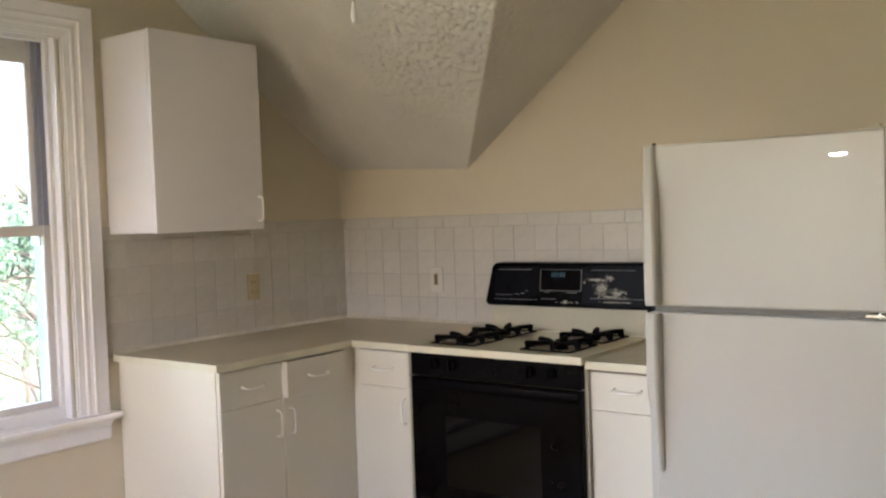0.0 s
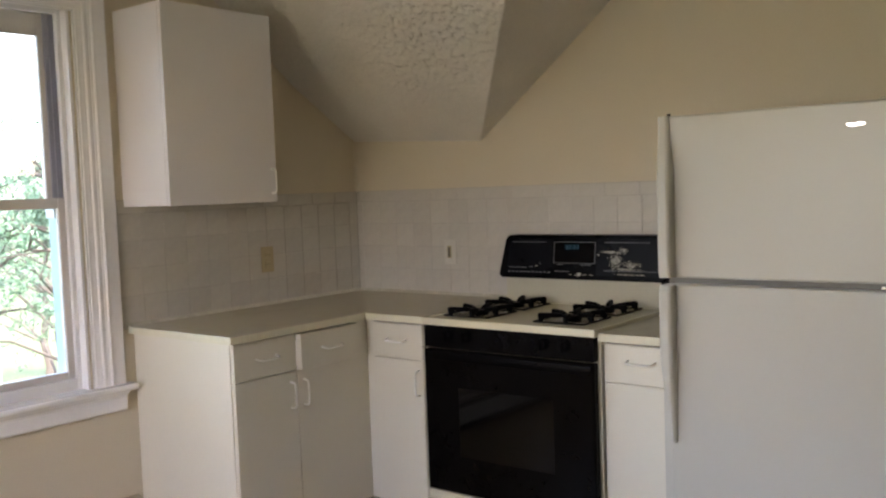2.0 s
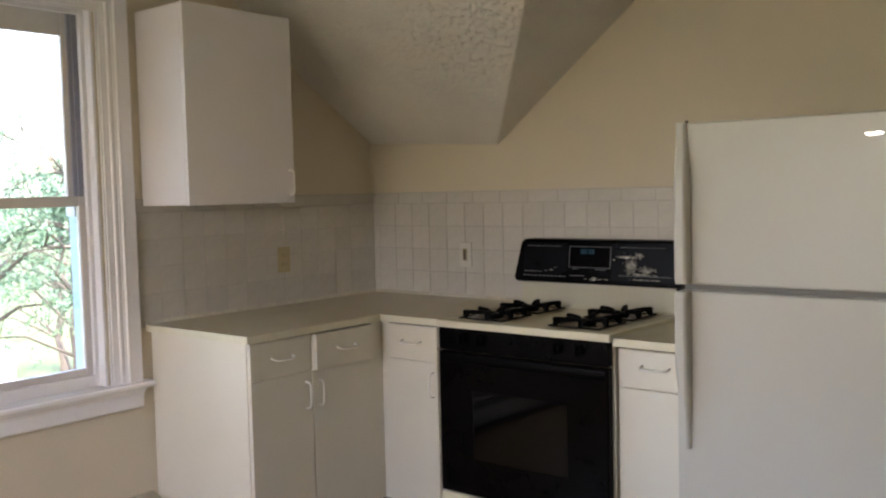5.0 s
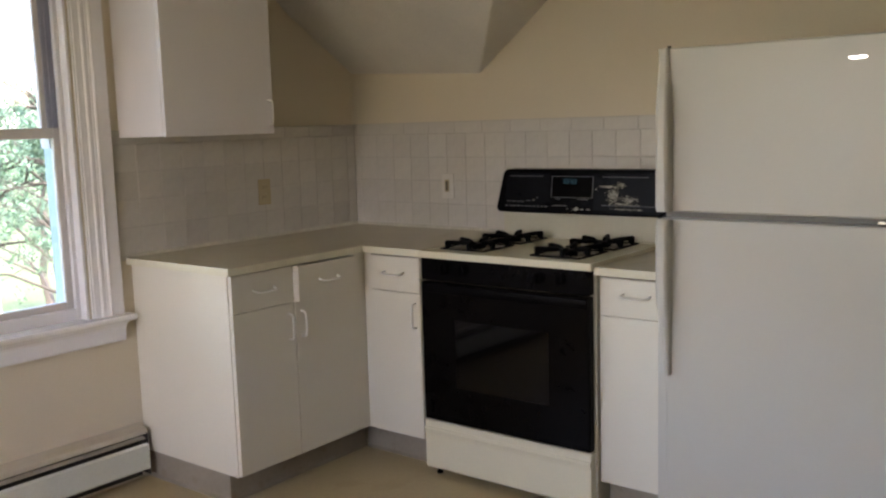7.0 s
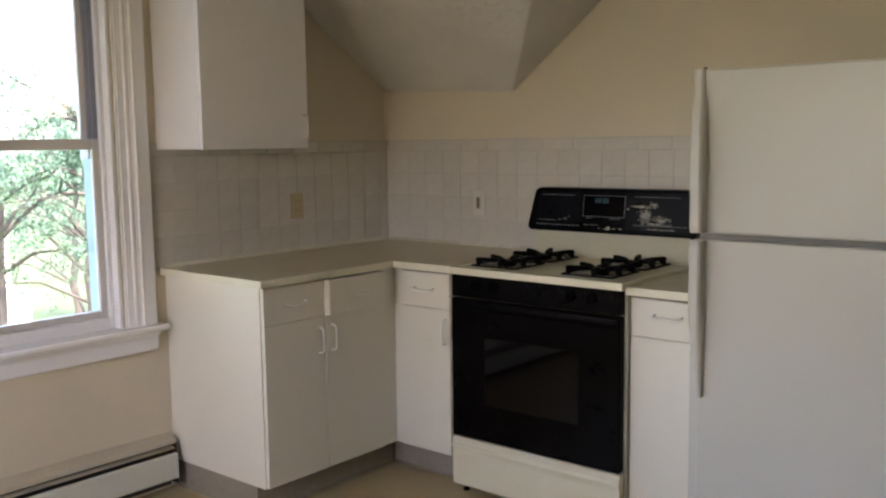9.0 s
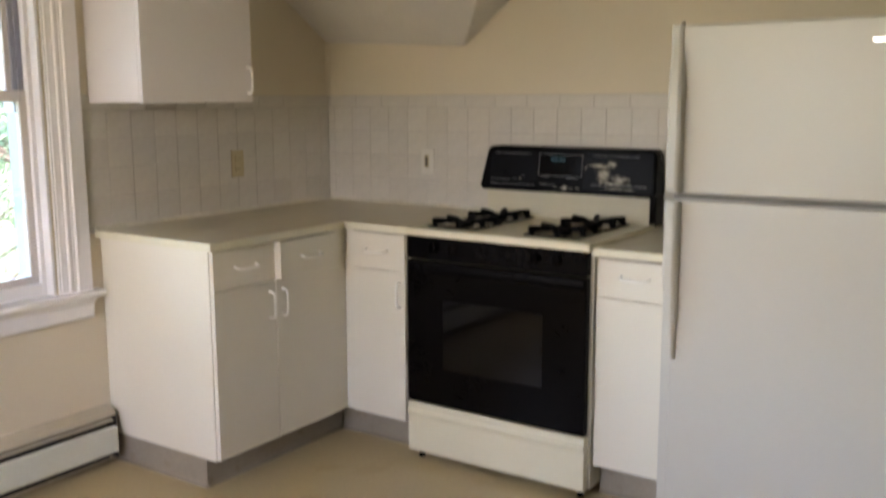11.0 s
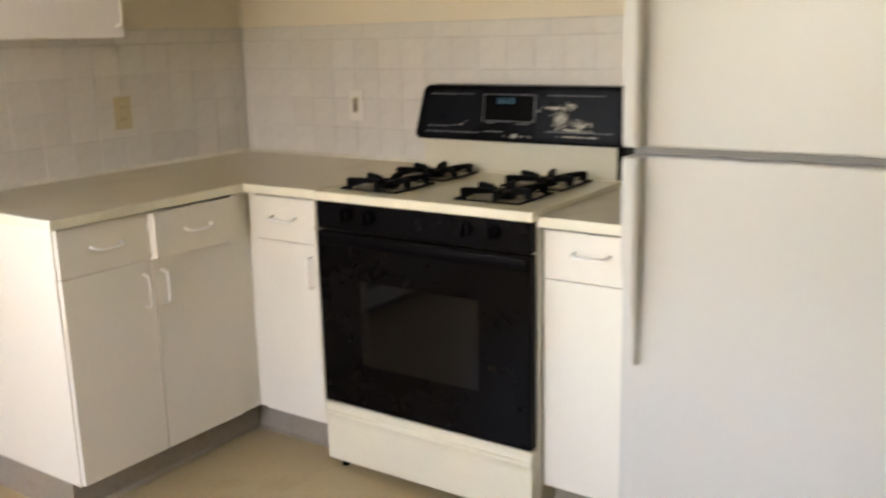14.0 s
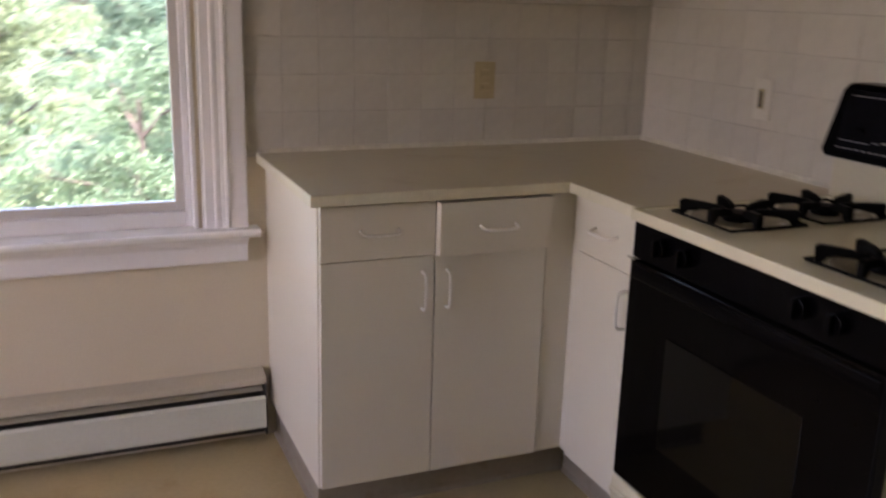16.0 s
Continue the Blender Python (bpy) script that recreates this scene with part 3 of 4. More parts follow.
def build_wall_cabinet():
    cab = thing("wall_cabinet", (0.0, -1.078, 1.39), "white melamine wall cabinet with one closed door, hung beside the window", "cabinet")
    bm = box(0.001, 0.291, -1.343, -0.813, 1.392, 2.156, 0.001)
    part("body", bm, MEL_SKYLIT, cab, "white cabinet body")
    d = part("door", box(0.294, 0.312, -1.344, -0.812, 1.390, 2.158, 0.0015), MEL_SKYLIT, cab, "white cabinet door")
    part("gasket", box(0.291, 0.294, -1.339, -0.817, 1.396, 2.152), GAP, cab)
    pull(lambda s, o: (0.312 + o, -0.838, 1.476 + s), d)


build_base_cabinet_west()
build_base_cabinet_north(0.604, 0.920, (0.648, 0.914), "narrow white base cabinet with drawer and door beside the stove", 0.893)
build_base_cabinet_north(1.727, 2.045, (1.729, 2.043), "white base cabinet between stove and refrigerator", 0)
build_worktop()
build_wall_cabinet()


# ---- stove ----
def build_stove():
    x0, x1 = 0.960, 1.7215
    st = thing("gas_stove", (1.34, -0.34, 0), "almond and black gas stove with a worn console, between white cabinets", "stove")
    part("body", box(x0 + 0.001, x1 + 0.002, -0.632, -0.02, 0.035, 0.890, 0.002), STEEL, st, "grey side panels")
    for fx in (x0 + 0.035, x1 - 0.035):
        for fy in (-0.625, -0.06):
            part("foot", lathe([(0.013, 0.0), (0.013, 0.010), (0.008, 0.012), (0.008, 0.0345)], (fx, fy, 0), 12), BLACK, st, "black levelling foot")
    part("kick_plate", box(x0 + 0.03, x1 - 0.03, -0.57, -0.56, 0.012, 0.05), BLACK, st)
    # cooktop: a slab with a raised rim
    o = [(x0 - 0.002, -0.676), (x1 + 0.003, -0.676), (x1 + 0.003, -0.07), (x0 - 0.002, -0.07)]
    i = [(x0 + 0.014, -0.652), (x1 - 0.012, -0.652), (x1 - 0.012, -0.10), (x0 + 0.014, -0.10)]
    ct = bmesh.new()
    loops = [[ct.verts.new((a, y, z)) for a, y in q] for q, z in ((o, 0.8915), (o, 0.919), (i, 0.919), ([(a, y) for a, y in i], 0.9155))]
    for lo, hi in zip(loops, loops[1:]):
        for k in range(4):
            ct.faces.new((lo[k], lo[(k + 1) % 4], hi[(k + 1) % 4], hi[k]))
    ct.faces.new(loops[0]), ct.faces.new(loops[-1])
    bmesh.ops.recalc_face_normals(ct, faces=ct.faces[:])
    bmesh.ops.bevel(ct, geom=ct.edges[:], offset=0.002, segments=2, profile=0.5, affect="EDGES")
    part("cooktop", ct, ALMOND, st, "almond enamel cooktop")
    part("control_panel", box(x0 + 0.001, x1 - 0.008, -0.664, -0.632, 0.803, 0.891, 0.003), BLACK, st, "black control panel")
    for kx in (1.078, 1.163, 1.506, 1.594):
        k = prism([(0.021 * math.cos(a), 0.021 * math.sin(a)) for a in (math.pi * i / 8 for i in range(16))], 0.664, 0.682, "y", 0.002)
        box(-0.005, 0.005, 0.680, 0.694, -0.019, 0.019, 0.002, bm=k)
        for v in k.verts:
            v.co = Vector((kx + v.co.x, -v.co.y, 0.852 + v.co.z))
        bmesh.ops.recalc_face_normals(k, faces=k.faces[:])
        part("knob", k, BLACK, st, "black burner knob")
    door = part("oven_door", box(x0 + 0.001, x1 - 0.008, -0.668, -0.634, 0.238, 0.798, 0.005), BLACK_GLASS, st, "black glass oven door")
    part("door_window", box(1.126, 1.549, -0.6705, -0.6675, 0.385, 0.655, 0.001), OVEN_WINDOW, door, "dark glass oven window")
    hd = prism([(-0.667, 0.752), (-0.671, 0.758), (-0.672, 0.772), (-0.671, 0.786), (-0.667, 0.790)], x0 + 0.012, x1 - 0.018, "x", 0.0015)
    part("handle", hd, BLACK, door, "black full-width door handle")
    tb = box(x0 - 0.006, x0 + 0.024, -0.672, -0.664, 0.7985, 0.8025)
    part("trim_clip", tb, CHROME, st, "bright metal trim end")
    dr = prism([(-0.634, 0.033), (-0.662, 0.033), (-0.668, 0.040), (-0.668, 0.172), (-0.671, 0.184), (-0.676, 0.196), (-0.674, 0.203),
                (-0.669, 0.207), (-0.668, 0.226), (-0.664, 0.232), (-0.634, 0.232)], x0 + 0.001, x1 - 0.006, "x")
    part("drawer", dr, ALMOND, st, "almond storage drawer with a moulded lip")
    # burners
    for bx in (1.120, 1.538):
        for by in (-0.502, -0.248):
            b = part("drip_bowl", lathe([(0.100, 0.916), (0.104, 0.920), (0.096, 0.921), (0.070, 0.912), (0.045, 0.905), (0.020, 0.905)], (bx, by, 0), 28), BOWL, st,
                     "shallow metal drip bowl", smooth=True)
            part("burner_cap", lathe([(0.030, 0.905), (0.034, 0.922), (0.036, 0.930), (0.028, 0.936), (0.004, 0.937)], (bx, by, 0), 20), IRON, b, "dark burner head")
            g = bmesh.new()
            h = 0.103
            ring = [(bx - h, by - h, 0.9215), (bx + h, by - h, 0.9215), (bx + h, by + h, 0.9215), (bx - h, by + h, 0.9215)]
            for i in range(4):
                tube([ring[i], ring[(i + 1) % 4]], 0.0034, 6, bm=g)
            # six fingers, two long ones on a diagonal, each dipping towards the burner
            for turn, d in ((45, 0.128), (225, 0.128), (105, 0.104), (165, 0.104), (285, 0.104), (345, 0.104)):
                a = radians(turn)
                ux, uy = math.cos(a), math.sin(a)
                side = [(d, 0.919), (d + 0.002, 0.948), (d - 0.005, 0.953), (d - 0.050, 0.950), (0.034, 0.944), (0.029, 0.938), (0.036, 0.931), (0.060, 0.932),
                        (d - 0.026, 0.934), (d - 0.014, 0.919)]
                own = prism(side, -0.0065, 0.0065, "y", 0.0013, segments=1)
                for v in own.verts:
                    r, t, z = v.co.x, v.co.y, v.co.z
                    v.co = Vector((bx + ux * r - uy * t, by + uy * r + ux * t, z))
                join(g, own)
            bmesh.ops.recalc_face_normals(g, faces=g.faces[:])
            part("grate", g, IRON, st, "black cast iron burner grate")
    # back guard
    part("back_panel", box(x0 + 0.004, x1 - 0.022, -0.085, -0.03, 0.912, 1.030, 0.003), ALMOND_SHADED, st, "almond panel under the console")
    part("back_upright", box(x1 - 0.021, x1 + 0.006, -0.095, -0.012, 0.907, 1.03, 0.004), BLACK, st, "black end upright")
    prof = [(0.944, 1.036), (0.958, 1.022), (1.720, 1.022), (1.732, 1.034), (1.724, 1.188), (1.708, 1.206), (0.990, 1.206), (0.972, 1.190)]
    cm = bmesh.new()
    front = [cm.verts.new((a, -0.118 + (z - 1.022) * 0.14, z)) for a, z in prof]
    back = [cm.verts.new((a, -0.012, z)) for a, z in prof]
    cm.faces.new(front), cm.faces.new(back[::-1])
    for i in range(len(prof)):
        j = (i + 1) % len(prof)
        cm.faces.new((front[i], front[j], back[j], back[i]))
    bmesh.ops.recalc_face_normals(cm, faces=cm.faces[:])
    bmesh.ops.bevel(cm, geom=cm.edges[:], offset=0.009, segments=3, profile=0.5, affect="EDGES")
    con = part("console", cm, CONSOLE, st, "black worn stove console with a clock")

    def slab(a0, a1, z0, z1, lift, mat, name, label="", bm=None):
        """A thin raised piece on the leaning front of the console."""
        own = bmesh.new() if bm is None else bm
        vs = []
        for t in (0.0, lift):
            for a, z in ((a0, z0), (a1, z0), (a1, z1), (a0, z1)):
                vs.append(own.verts.new((a, -0.118 + (z - 1.022) * 0.14 - t, z)))
        for q in ((0, 1, 2, 3), (7, 6, 5, 4), (0, 4, 5, 1), (1, 5, 6, 2), (2, 6, 7, 3), (3, 7, 4, 0)):
            own.faces.new([vs[i] for i in q])
        if bm is None:
            bmesh.ops.recalc_face_normals(own, faces=own.faces[:])
            return part(name, own, mat, con, label)
        return own

    slab(0.992, 1.215, 1.042, 1.190, 0.0012, PANEL, "touch_panel", "dark glossy touch panel")
    slab(1.425, 1.712, 1.042, 1.190, 0.0010, PANEL, "side_panel", "dark rubbed panel")
    slab(1.225, 1.418, 1.092, 1.176, 0.0020, BLACK_GLASS, "clock_panel", "dark clock panel with a pale outline")
    o = bmesh.new()
    for q in ((1.2235, 1.2252, 1.090, 1.178), (1.4175, 1.4192, 1.090, 1.178), (1.2252, 1.4175, 1.1765, 1.178), (1.2252, 1.4175, 1.090, 1.0915)):
        slab(*q, 0.0028, MARKS, "", bm=o)
    for k in range(11):
        a = 0.995 + k * 0.020
        slab(a, a + 0.013, 1.049, 1.0515, 0.0018, MARKS, "", bm=o)
    for a, z, w in ((1.000, 1.068, 0.09), (1.10, 1.072, 0.022), (1.15, 1.086, 0.012), (1.01, 1.176, 0.17), (1.60, 1.176, 0.05), (1.46, 1.176, 0.2), (1.46, 1.062, 0.235), (1.23, 1.055, 0.07),
                    (1.24, 1.083, 0.03), (1.35, 1.083, 0.05)):
        slab(a, a + w, z, z + 0.0018, 0.0016, MARKS, "", bm=o)
    bmesh.ops.recalc_face_normals(o, faces=o.faces[:])
    part("console_print", o, MARKS, con, "pale printed lines")
    o = bmesh.new()
    for a in (1.277, 1.293, 1.312, 1.328):
        slab(a, a + 0.012, 1.148, 1.151, 0.0030, DIGITS, "", bm=o)
        slab(a, a + 0.012, 1.163, 1.166, 0.0030, DIGITS, "", bm=o)
        slab(a, a + 0.012, 1.155, 1.158, 0.0030, DIGITS, "", bm=o)
        slab(a + 0.010, a + 0.013, 1.148, 1.166, 0.0031, DIGITS, "", bm=o)
    part("clock_digits", o, DIGITS, con, "dim teal clock digits")
    # worn spots: ragged flakes of bare plastic
    rng = random.Random(7)
    o = bmesh.new()
    spots = [(1.512, 1.102, 0.026, 0.026, 420, 1), (1.49, 1.138, 0.040, 0.004, 120, 2.0), (1.545, 1.146, 0.018, 0.006, 60, 1.5), (1.580, 1.088, 0.034, 0.012, 170, 1.3), (1.56, 1.070, 0.045, 0.005, 70, 3),
             (1.345, 1.047, 0.014, 0.004, 30, 1.5), (1.36, 1.043, 0.06, 0.002, 18, 3), (1.57, 1.050, 0.07, 0.002, 22, 3), (1.435, 1.128, 0.006, 0.005, 14, 1), (1.14, 1.078, 0.008, 0.002, 6, 2)]
    for cx, cz, sx, sz, count, stretch in spots:
        for _ in range(count):
            a, z = cx + rng.gauss(0, sx * 0.5), cz + rng.gauss(0, sz * 0.55)
            if not (0.99 < a < 1.70 and 1.034 < z < 1.19):
                continue
            r = rng.choice((0.0007, 0.0011, 0.0017, 0.0028))
            vs, n = [], rng.randint(4, 7)
            for i in range(n):
                t = 2 * math.pi * i / n
                q = r * rng.uniform(0.4, 1.3)
                aa, zz = a + math.cos(t) * q * 1.4 * stretch, z + math.sin(t) * q * 0.8
                vs.append(o.verts.new((aa, -0.1205 + (zz - 1.022) * 0.14 - rng.uniform(0, 0.0006), zz)))
            o.faces.new(vs[::-1])
    part("worn_patch", o, WORN, con, "rubbed bare patches")["kind"] = "stuff"


build_stove()


# ---- refrigerator ----
def build_fridge():
    x0, x1, f = 2.030, 2.722, -0.807
    fr = thing("refrigerator", (2.37, -0.42, 0), "white two-door top-freezer refrigerator, closed, beside the short worktop", "refrigerator")
    part("body", box(x0 + 0.008, 2.7245, -0.744, -0.040, 0.025, 1.590, 0.003), FRIDGE_SHADED, fr, "off-white cabinet body")
    part("kick_grille", box(x0 + 0.02, x1 - 0.02, -0.752, -0.735, 0.02, 0.085, 0.003), FRIDGE, fr)
    for fx in (x0 + 0.06, x1 - 0.06):
        for fy in (-0.68, -0.12):
            part("foot", lathe([(0.02, 0.0), (0.02, 0.018), (0.012, 0.026)], (fx, fy, 0), 12), BLACK, fr, "black foot")
    part("gasket", box(x0 + 0.014, x1 + 0.001, -0.7475, -0.7442, 0.10, 1.585), FRIDGE, fr, "white door gasket")
    part("divider", box(x0 + 0.012, x1 - 0.012, -0.765, -0.745, 1.096, 1.128), GASKET, fr, "grey strip between the doors")

    def door(z0, z1, name, label):
        return part(name, box(x0 + 0.030, x1, f, -0.7455, z0, z1, 0.007, segments=3), FRIDGE, fr, label)

    up = door(1.122, 1.612, "freezer_door", "white freezer door")
    low = door(0.095, 1.102, "fridge_door", "white fridge door")

    def handle(z_tip, z_root, parent, name, down):
        """The moulded grip along the free edge, thick by the gap and running out thin away from it."""
        own = bmesh.new()
        steps = 28
        rings = []
        for i in range(steps + 1):
            s = i / steps
            z = z_root + (z_tip - z_root) * s
            t = min(1.0, max(0.0, (s - 0.42) / 0.5)) if down else min(1.0, max(0.0, (s - 0.60) / 0.35))
            ease = t * t * (3 - 2 * t)
            if down:
                a0, a1 = x0 + 0.010 + 0.020 * ease, x0 + 0.052 - 0.002 * ease
            else:
                a0, a1 = x0 + 0.010 - 0.005 * ease, x0 + 0.052 - 0.010 * ease
            out = f - 0.040 + (0.022 if down else 0.030) * ease
            if i == 0:
                out += 0.006
            prof = [(a0 + 0.004, -0.752), (a0, -0.758), (a0, out + 0.012), (a0 + 0.003, out + 0.004), (a0 + 0.010, out), (a1 - 0.010, out), (a1 - 0.003, out + 0.004),
                    (a1, out + 0.012), (a1, f + 0.004), (a1 - 0.002, f + 0.006)]
            if down and ease > 0.1:
                prof = [(a, max(min(y, -0.752), out) if y < f else f + 0.004) for a, y in prof]
            rings.append([own.verts.new((a, y, z)) for a, y in prof])
        for p, q in zip(rings, rings[1:]):
            for k in range(len(p)):
                own.faces.new((p[k], p[(k + 1) % len(p)], q[(k + 1) % len(p)], q[k]))
        own.faces.new(rings[0]), own.faces.new(rings[-1][::-1])
        bmesh.ops.recalc_face_normals(own, faces=own.faces[:])
        part(name, own, FRIDGE, parent, "white moulded door handle", smooth=False)

    handle(1.612, 1.124, up, "handle", False)
    handle(0.612, 1.100, low, "handle", True)
    strip = box(x0 + 0.001, x0 + 0.031, -0.800, -0.7455, 0.095, 1.098, 0.004)
    part("door_edge", strip, FRIDGE, low)
    strip = box(x0 + 0.001, x0 + 0.031, -0.800, -0.7455, 1.126, 1.608, 0.004)
    part("door_edge", strip, FRIDGE, up)
    part("badge", prism([(2.578, 1.549), (2.590, 1.544), (2.626, 1.547), (2.628, 1.554), (2.612, 1.557), (2.600, 1.554), (2.579, 1.555)], -0.8095, -0.8065, "y"), CHROME, up, "small shiny badge")
    hm = box(2.664, 2.716, f - 0.004, -0.75, 1.107, 1.117, 0.002)
    tube([(2.700, -0.795, 1.100), (2.700, -0.795, 1.124)], 0.006, 10, bm=hm)
    part("middle_hinge", hm, CHROME, fr, "shiny metal door hinge")
    ht = box(2.660, 2.718, -0.800, -0.70, 1.6125, 1.618, 0.002)
    tube([(2.704, -0.790, 1.612), (2.704, -0.790, 1.626)], 0.008, 10, bm=ht)
    part("top_hinge", ht, STEEL, fr, "grey metal top hinge")
    part("hinge_pin", tube([(2.062, -0.79, 1.610), (2.062, -0.79, 1.620)], 0.006, 8), BROWN, fr, "small dark plug")


build_fridge()


# ---- heater ----
def build_heater():
    h = thing("baseboard_heater", (0.04, -3.0, 0), "off-white metal baseboard heater along the wall below the window", "heater")
    y0, y1 = -4.7, -1.352
    part("back_plate", box(0.001, 0.008, y0, y1, 0.012, 0.225), HEATER_DARK, h)
    part("hood", prism([(0.002, 0.236), (0.002, 0.226), (0.048, 0.214), (0.060, 0.200), (0.063, 0.201), (0.055, 0.217), (0.046, 0.222)], y0, y1, "y"), HOOD, h, "beige heater hood")
    part("damper", prism([(0.040, 0.186), (0.064, 0.180), (0.066, 0.182), (0.042, 0.189)], y0 + 0.01, y1 - 0.012, "y"), HOOD, h, "narrow damper blade")
    part("front_panel", prism([(0.068, 0.058), (0.072, 0.056), (0.076, 0.063), (0.074, 0.156), (0.062, 0.163), (0.060, 0.160), (0.070, 0.154), (0.072, 0.064)], y0, y1 - 0.006, "y"), HEATER, h,
         "off-white front panel")
    fins = bmesh.new()
    for i in range(110):
        y = y1 - 0.05 - i * 0.03
        box(0.014, 0.056, y - 0.0006, y + 0.0006, 0.05, 0.14, bm=fins)
    tube([(0.035, y0, 0.095), (0.035, y1 - 0.01, 0.095)], 0.011, 10, bm=fins)
    fin = part("fins", fins, HEATER_DARK, h, "dark heating fins")
    fin["kind"] = "stuff"
    part("end_cap", box(0.002, 0.066, y1 - 0.006, y1, 0.030, 0.205, 0.002), HEATER_DARK, h, "dark open end")


build_heater()


# ---- outlets and cord ----
def build_outlets():
    o = thing("outlet", (0.006, -0.620, 1.124), "ivory duplex outlet plate on the tiled wall", "outlet", "outlets")
    part("plate", box(0.006, 0.012, -0.656, -0.584, 1.066, 1.184, 0.002), IVORY, o, "ivory plate")
    for z in (1.103, 1.146):
        part("socket", box(0.011, 0.0145, -0.637, -0.603, z - 0.014, z + 0.014, 0.003), IVORY, o, "ivory socket face")
        part("slots", join(box(0.0143, 0.0149, -0.629, -0.627, z - 0.005, z + 0.005), box(0.0143, 0.0149, -0.613, -0.611, z - 0.004, z + 0.004)), BROWN, o)
    o = thing("outlet", (0.596, -0.006, 1.120), "off-white outlet plate with a dark device on the tiled wall", "outlet", "outlets")
    part("plate", box(0.564, 0.634, -0.012, -0.006, 1.062, 1.178, 0.002), WHITE_PLATE, o, "off-white plate")
    part("device", box(0.583, 0.607, -0.015, -0.011, 1.092, 1.150, 0.001), IVORY, o, "small off-white device")
    part("opening", box(0.589, 0.602, -0.0165, -0.0148, 1.097, 1.144, 0.0005), BROWN, o, "dark opening")


build_outlets()


def build_pull_cord():
    x, y = 2.06, -2.13
    c = thing("pull_cord", (x, y, TOP), "thin pull cord with a white end knob, hanging from the ceiling", "pull cord")
    part("cord", tube([(x, y, TOP), (x + 0.001, y, 2.1), (x, y, 1.835)], 0.0013, 6), BROWN, c, "thin dark cord")
    part("knob", lathe([(0.002, 1.838), (0.0035, 1.832), (0.005, 1.818), (0.0058, 1.808), (0.0045, 1.800), (0.002, 1.797)], (x, y, 0), 14), HANDLE, c, "white end knob", smooth=True)


build_pull_cord()


# ---- outdoors ----
GROUND = -5.7


def build_ground():
    bm = bmesh.new()
    n = 40
    for i in range(n + 1):
        for j in range(n + 1):
            x, y = (i / n * 2 - 1), (j / n * 2 - 1)
            x, y = x * abs(x) * 900, y * abs(y) * 900
            bm.verts.new((x, y, GROUND + (0.25 * noise.noise(Vector((x * 0.05, y * 0.05, 0))) if abs(x) > 8 else 0)))
    bm.verts.ensure_lookup_table()
    for i in range(n):
        for j in range(n):
            a = i * (n + 1) + j
            bm.faces.new((bm.verts[a], bm.verts[a + n + 1], bm.verts[a + n + 2], bm.verts[a + 1]))
    structure("ground", bm, GRASS, "green lawn around the house", smooth=True)


build_ground()
# the storeys below the kitchen
structure("house_base", box(-0.22, 5.75, SOUTH - 0.15, 4.8, GROUND - 0.3, -0.055), SIDING, "pale siding of the lower storeys of this house")


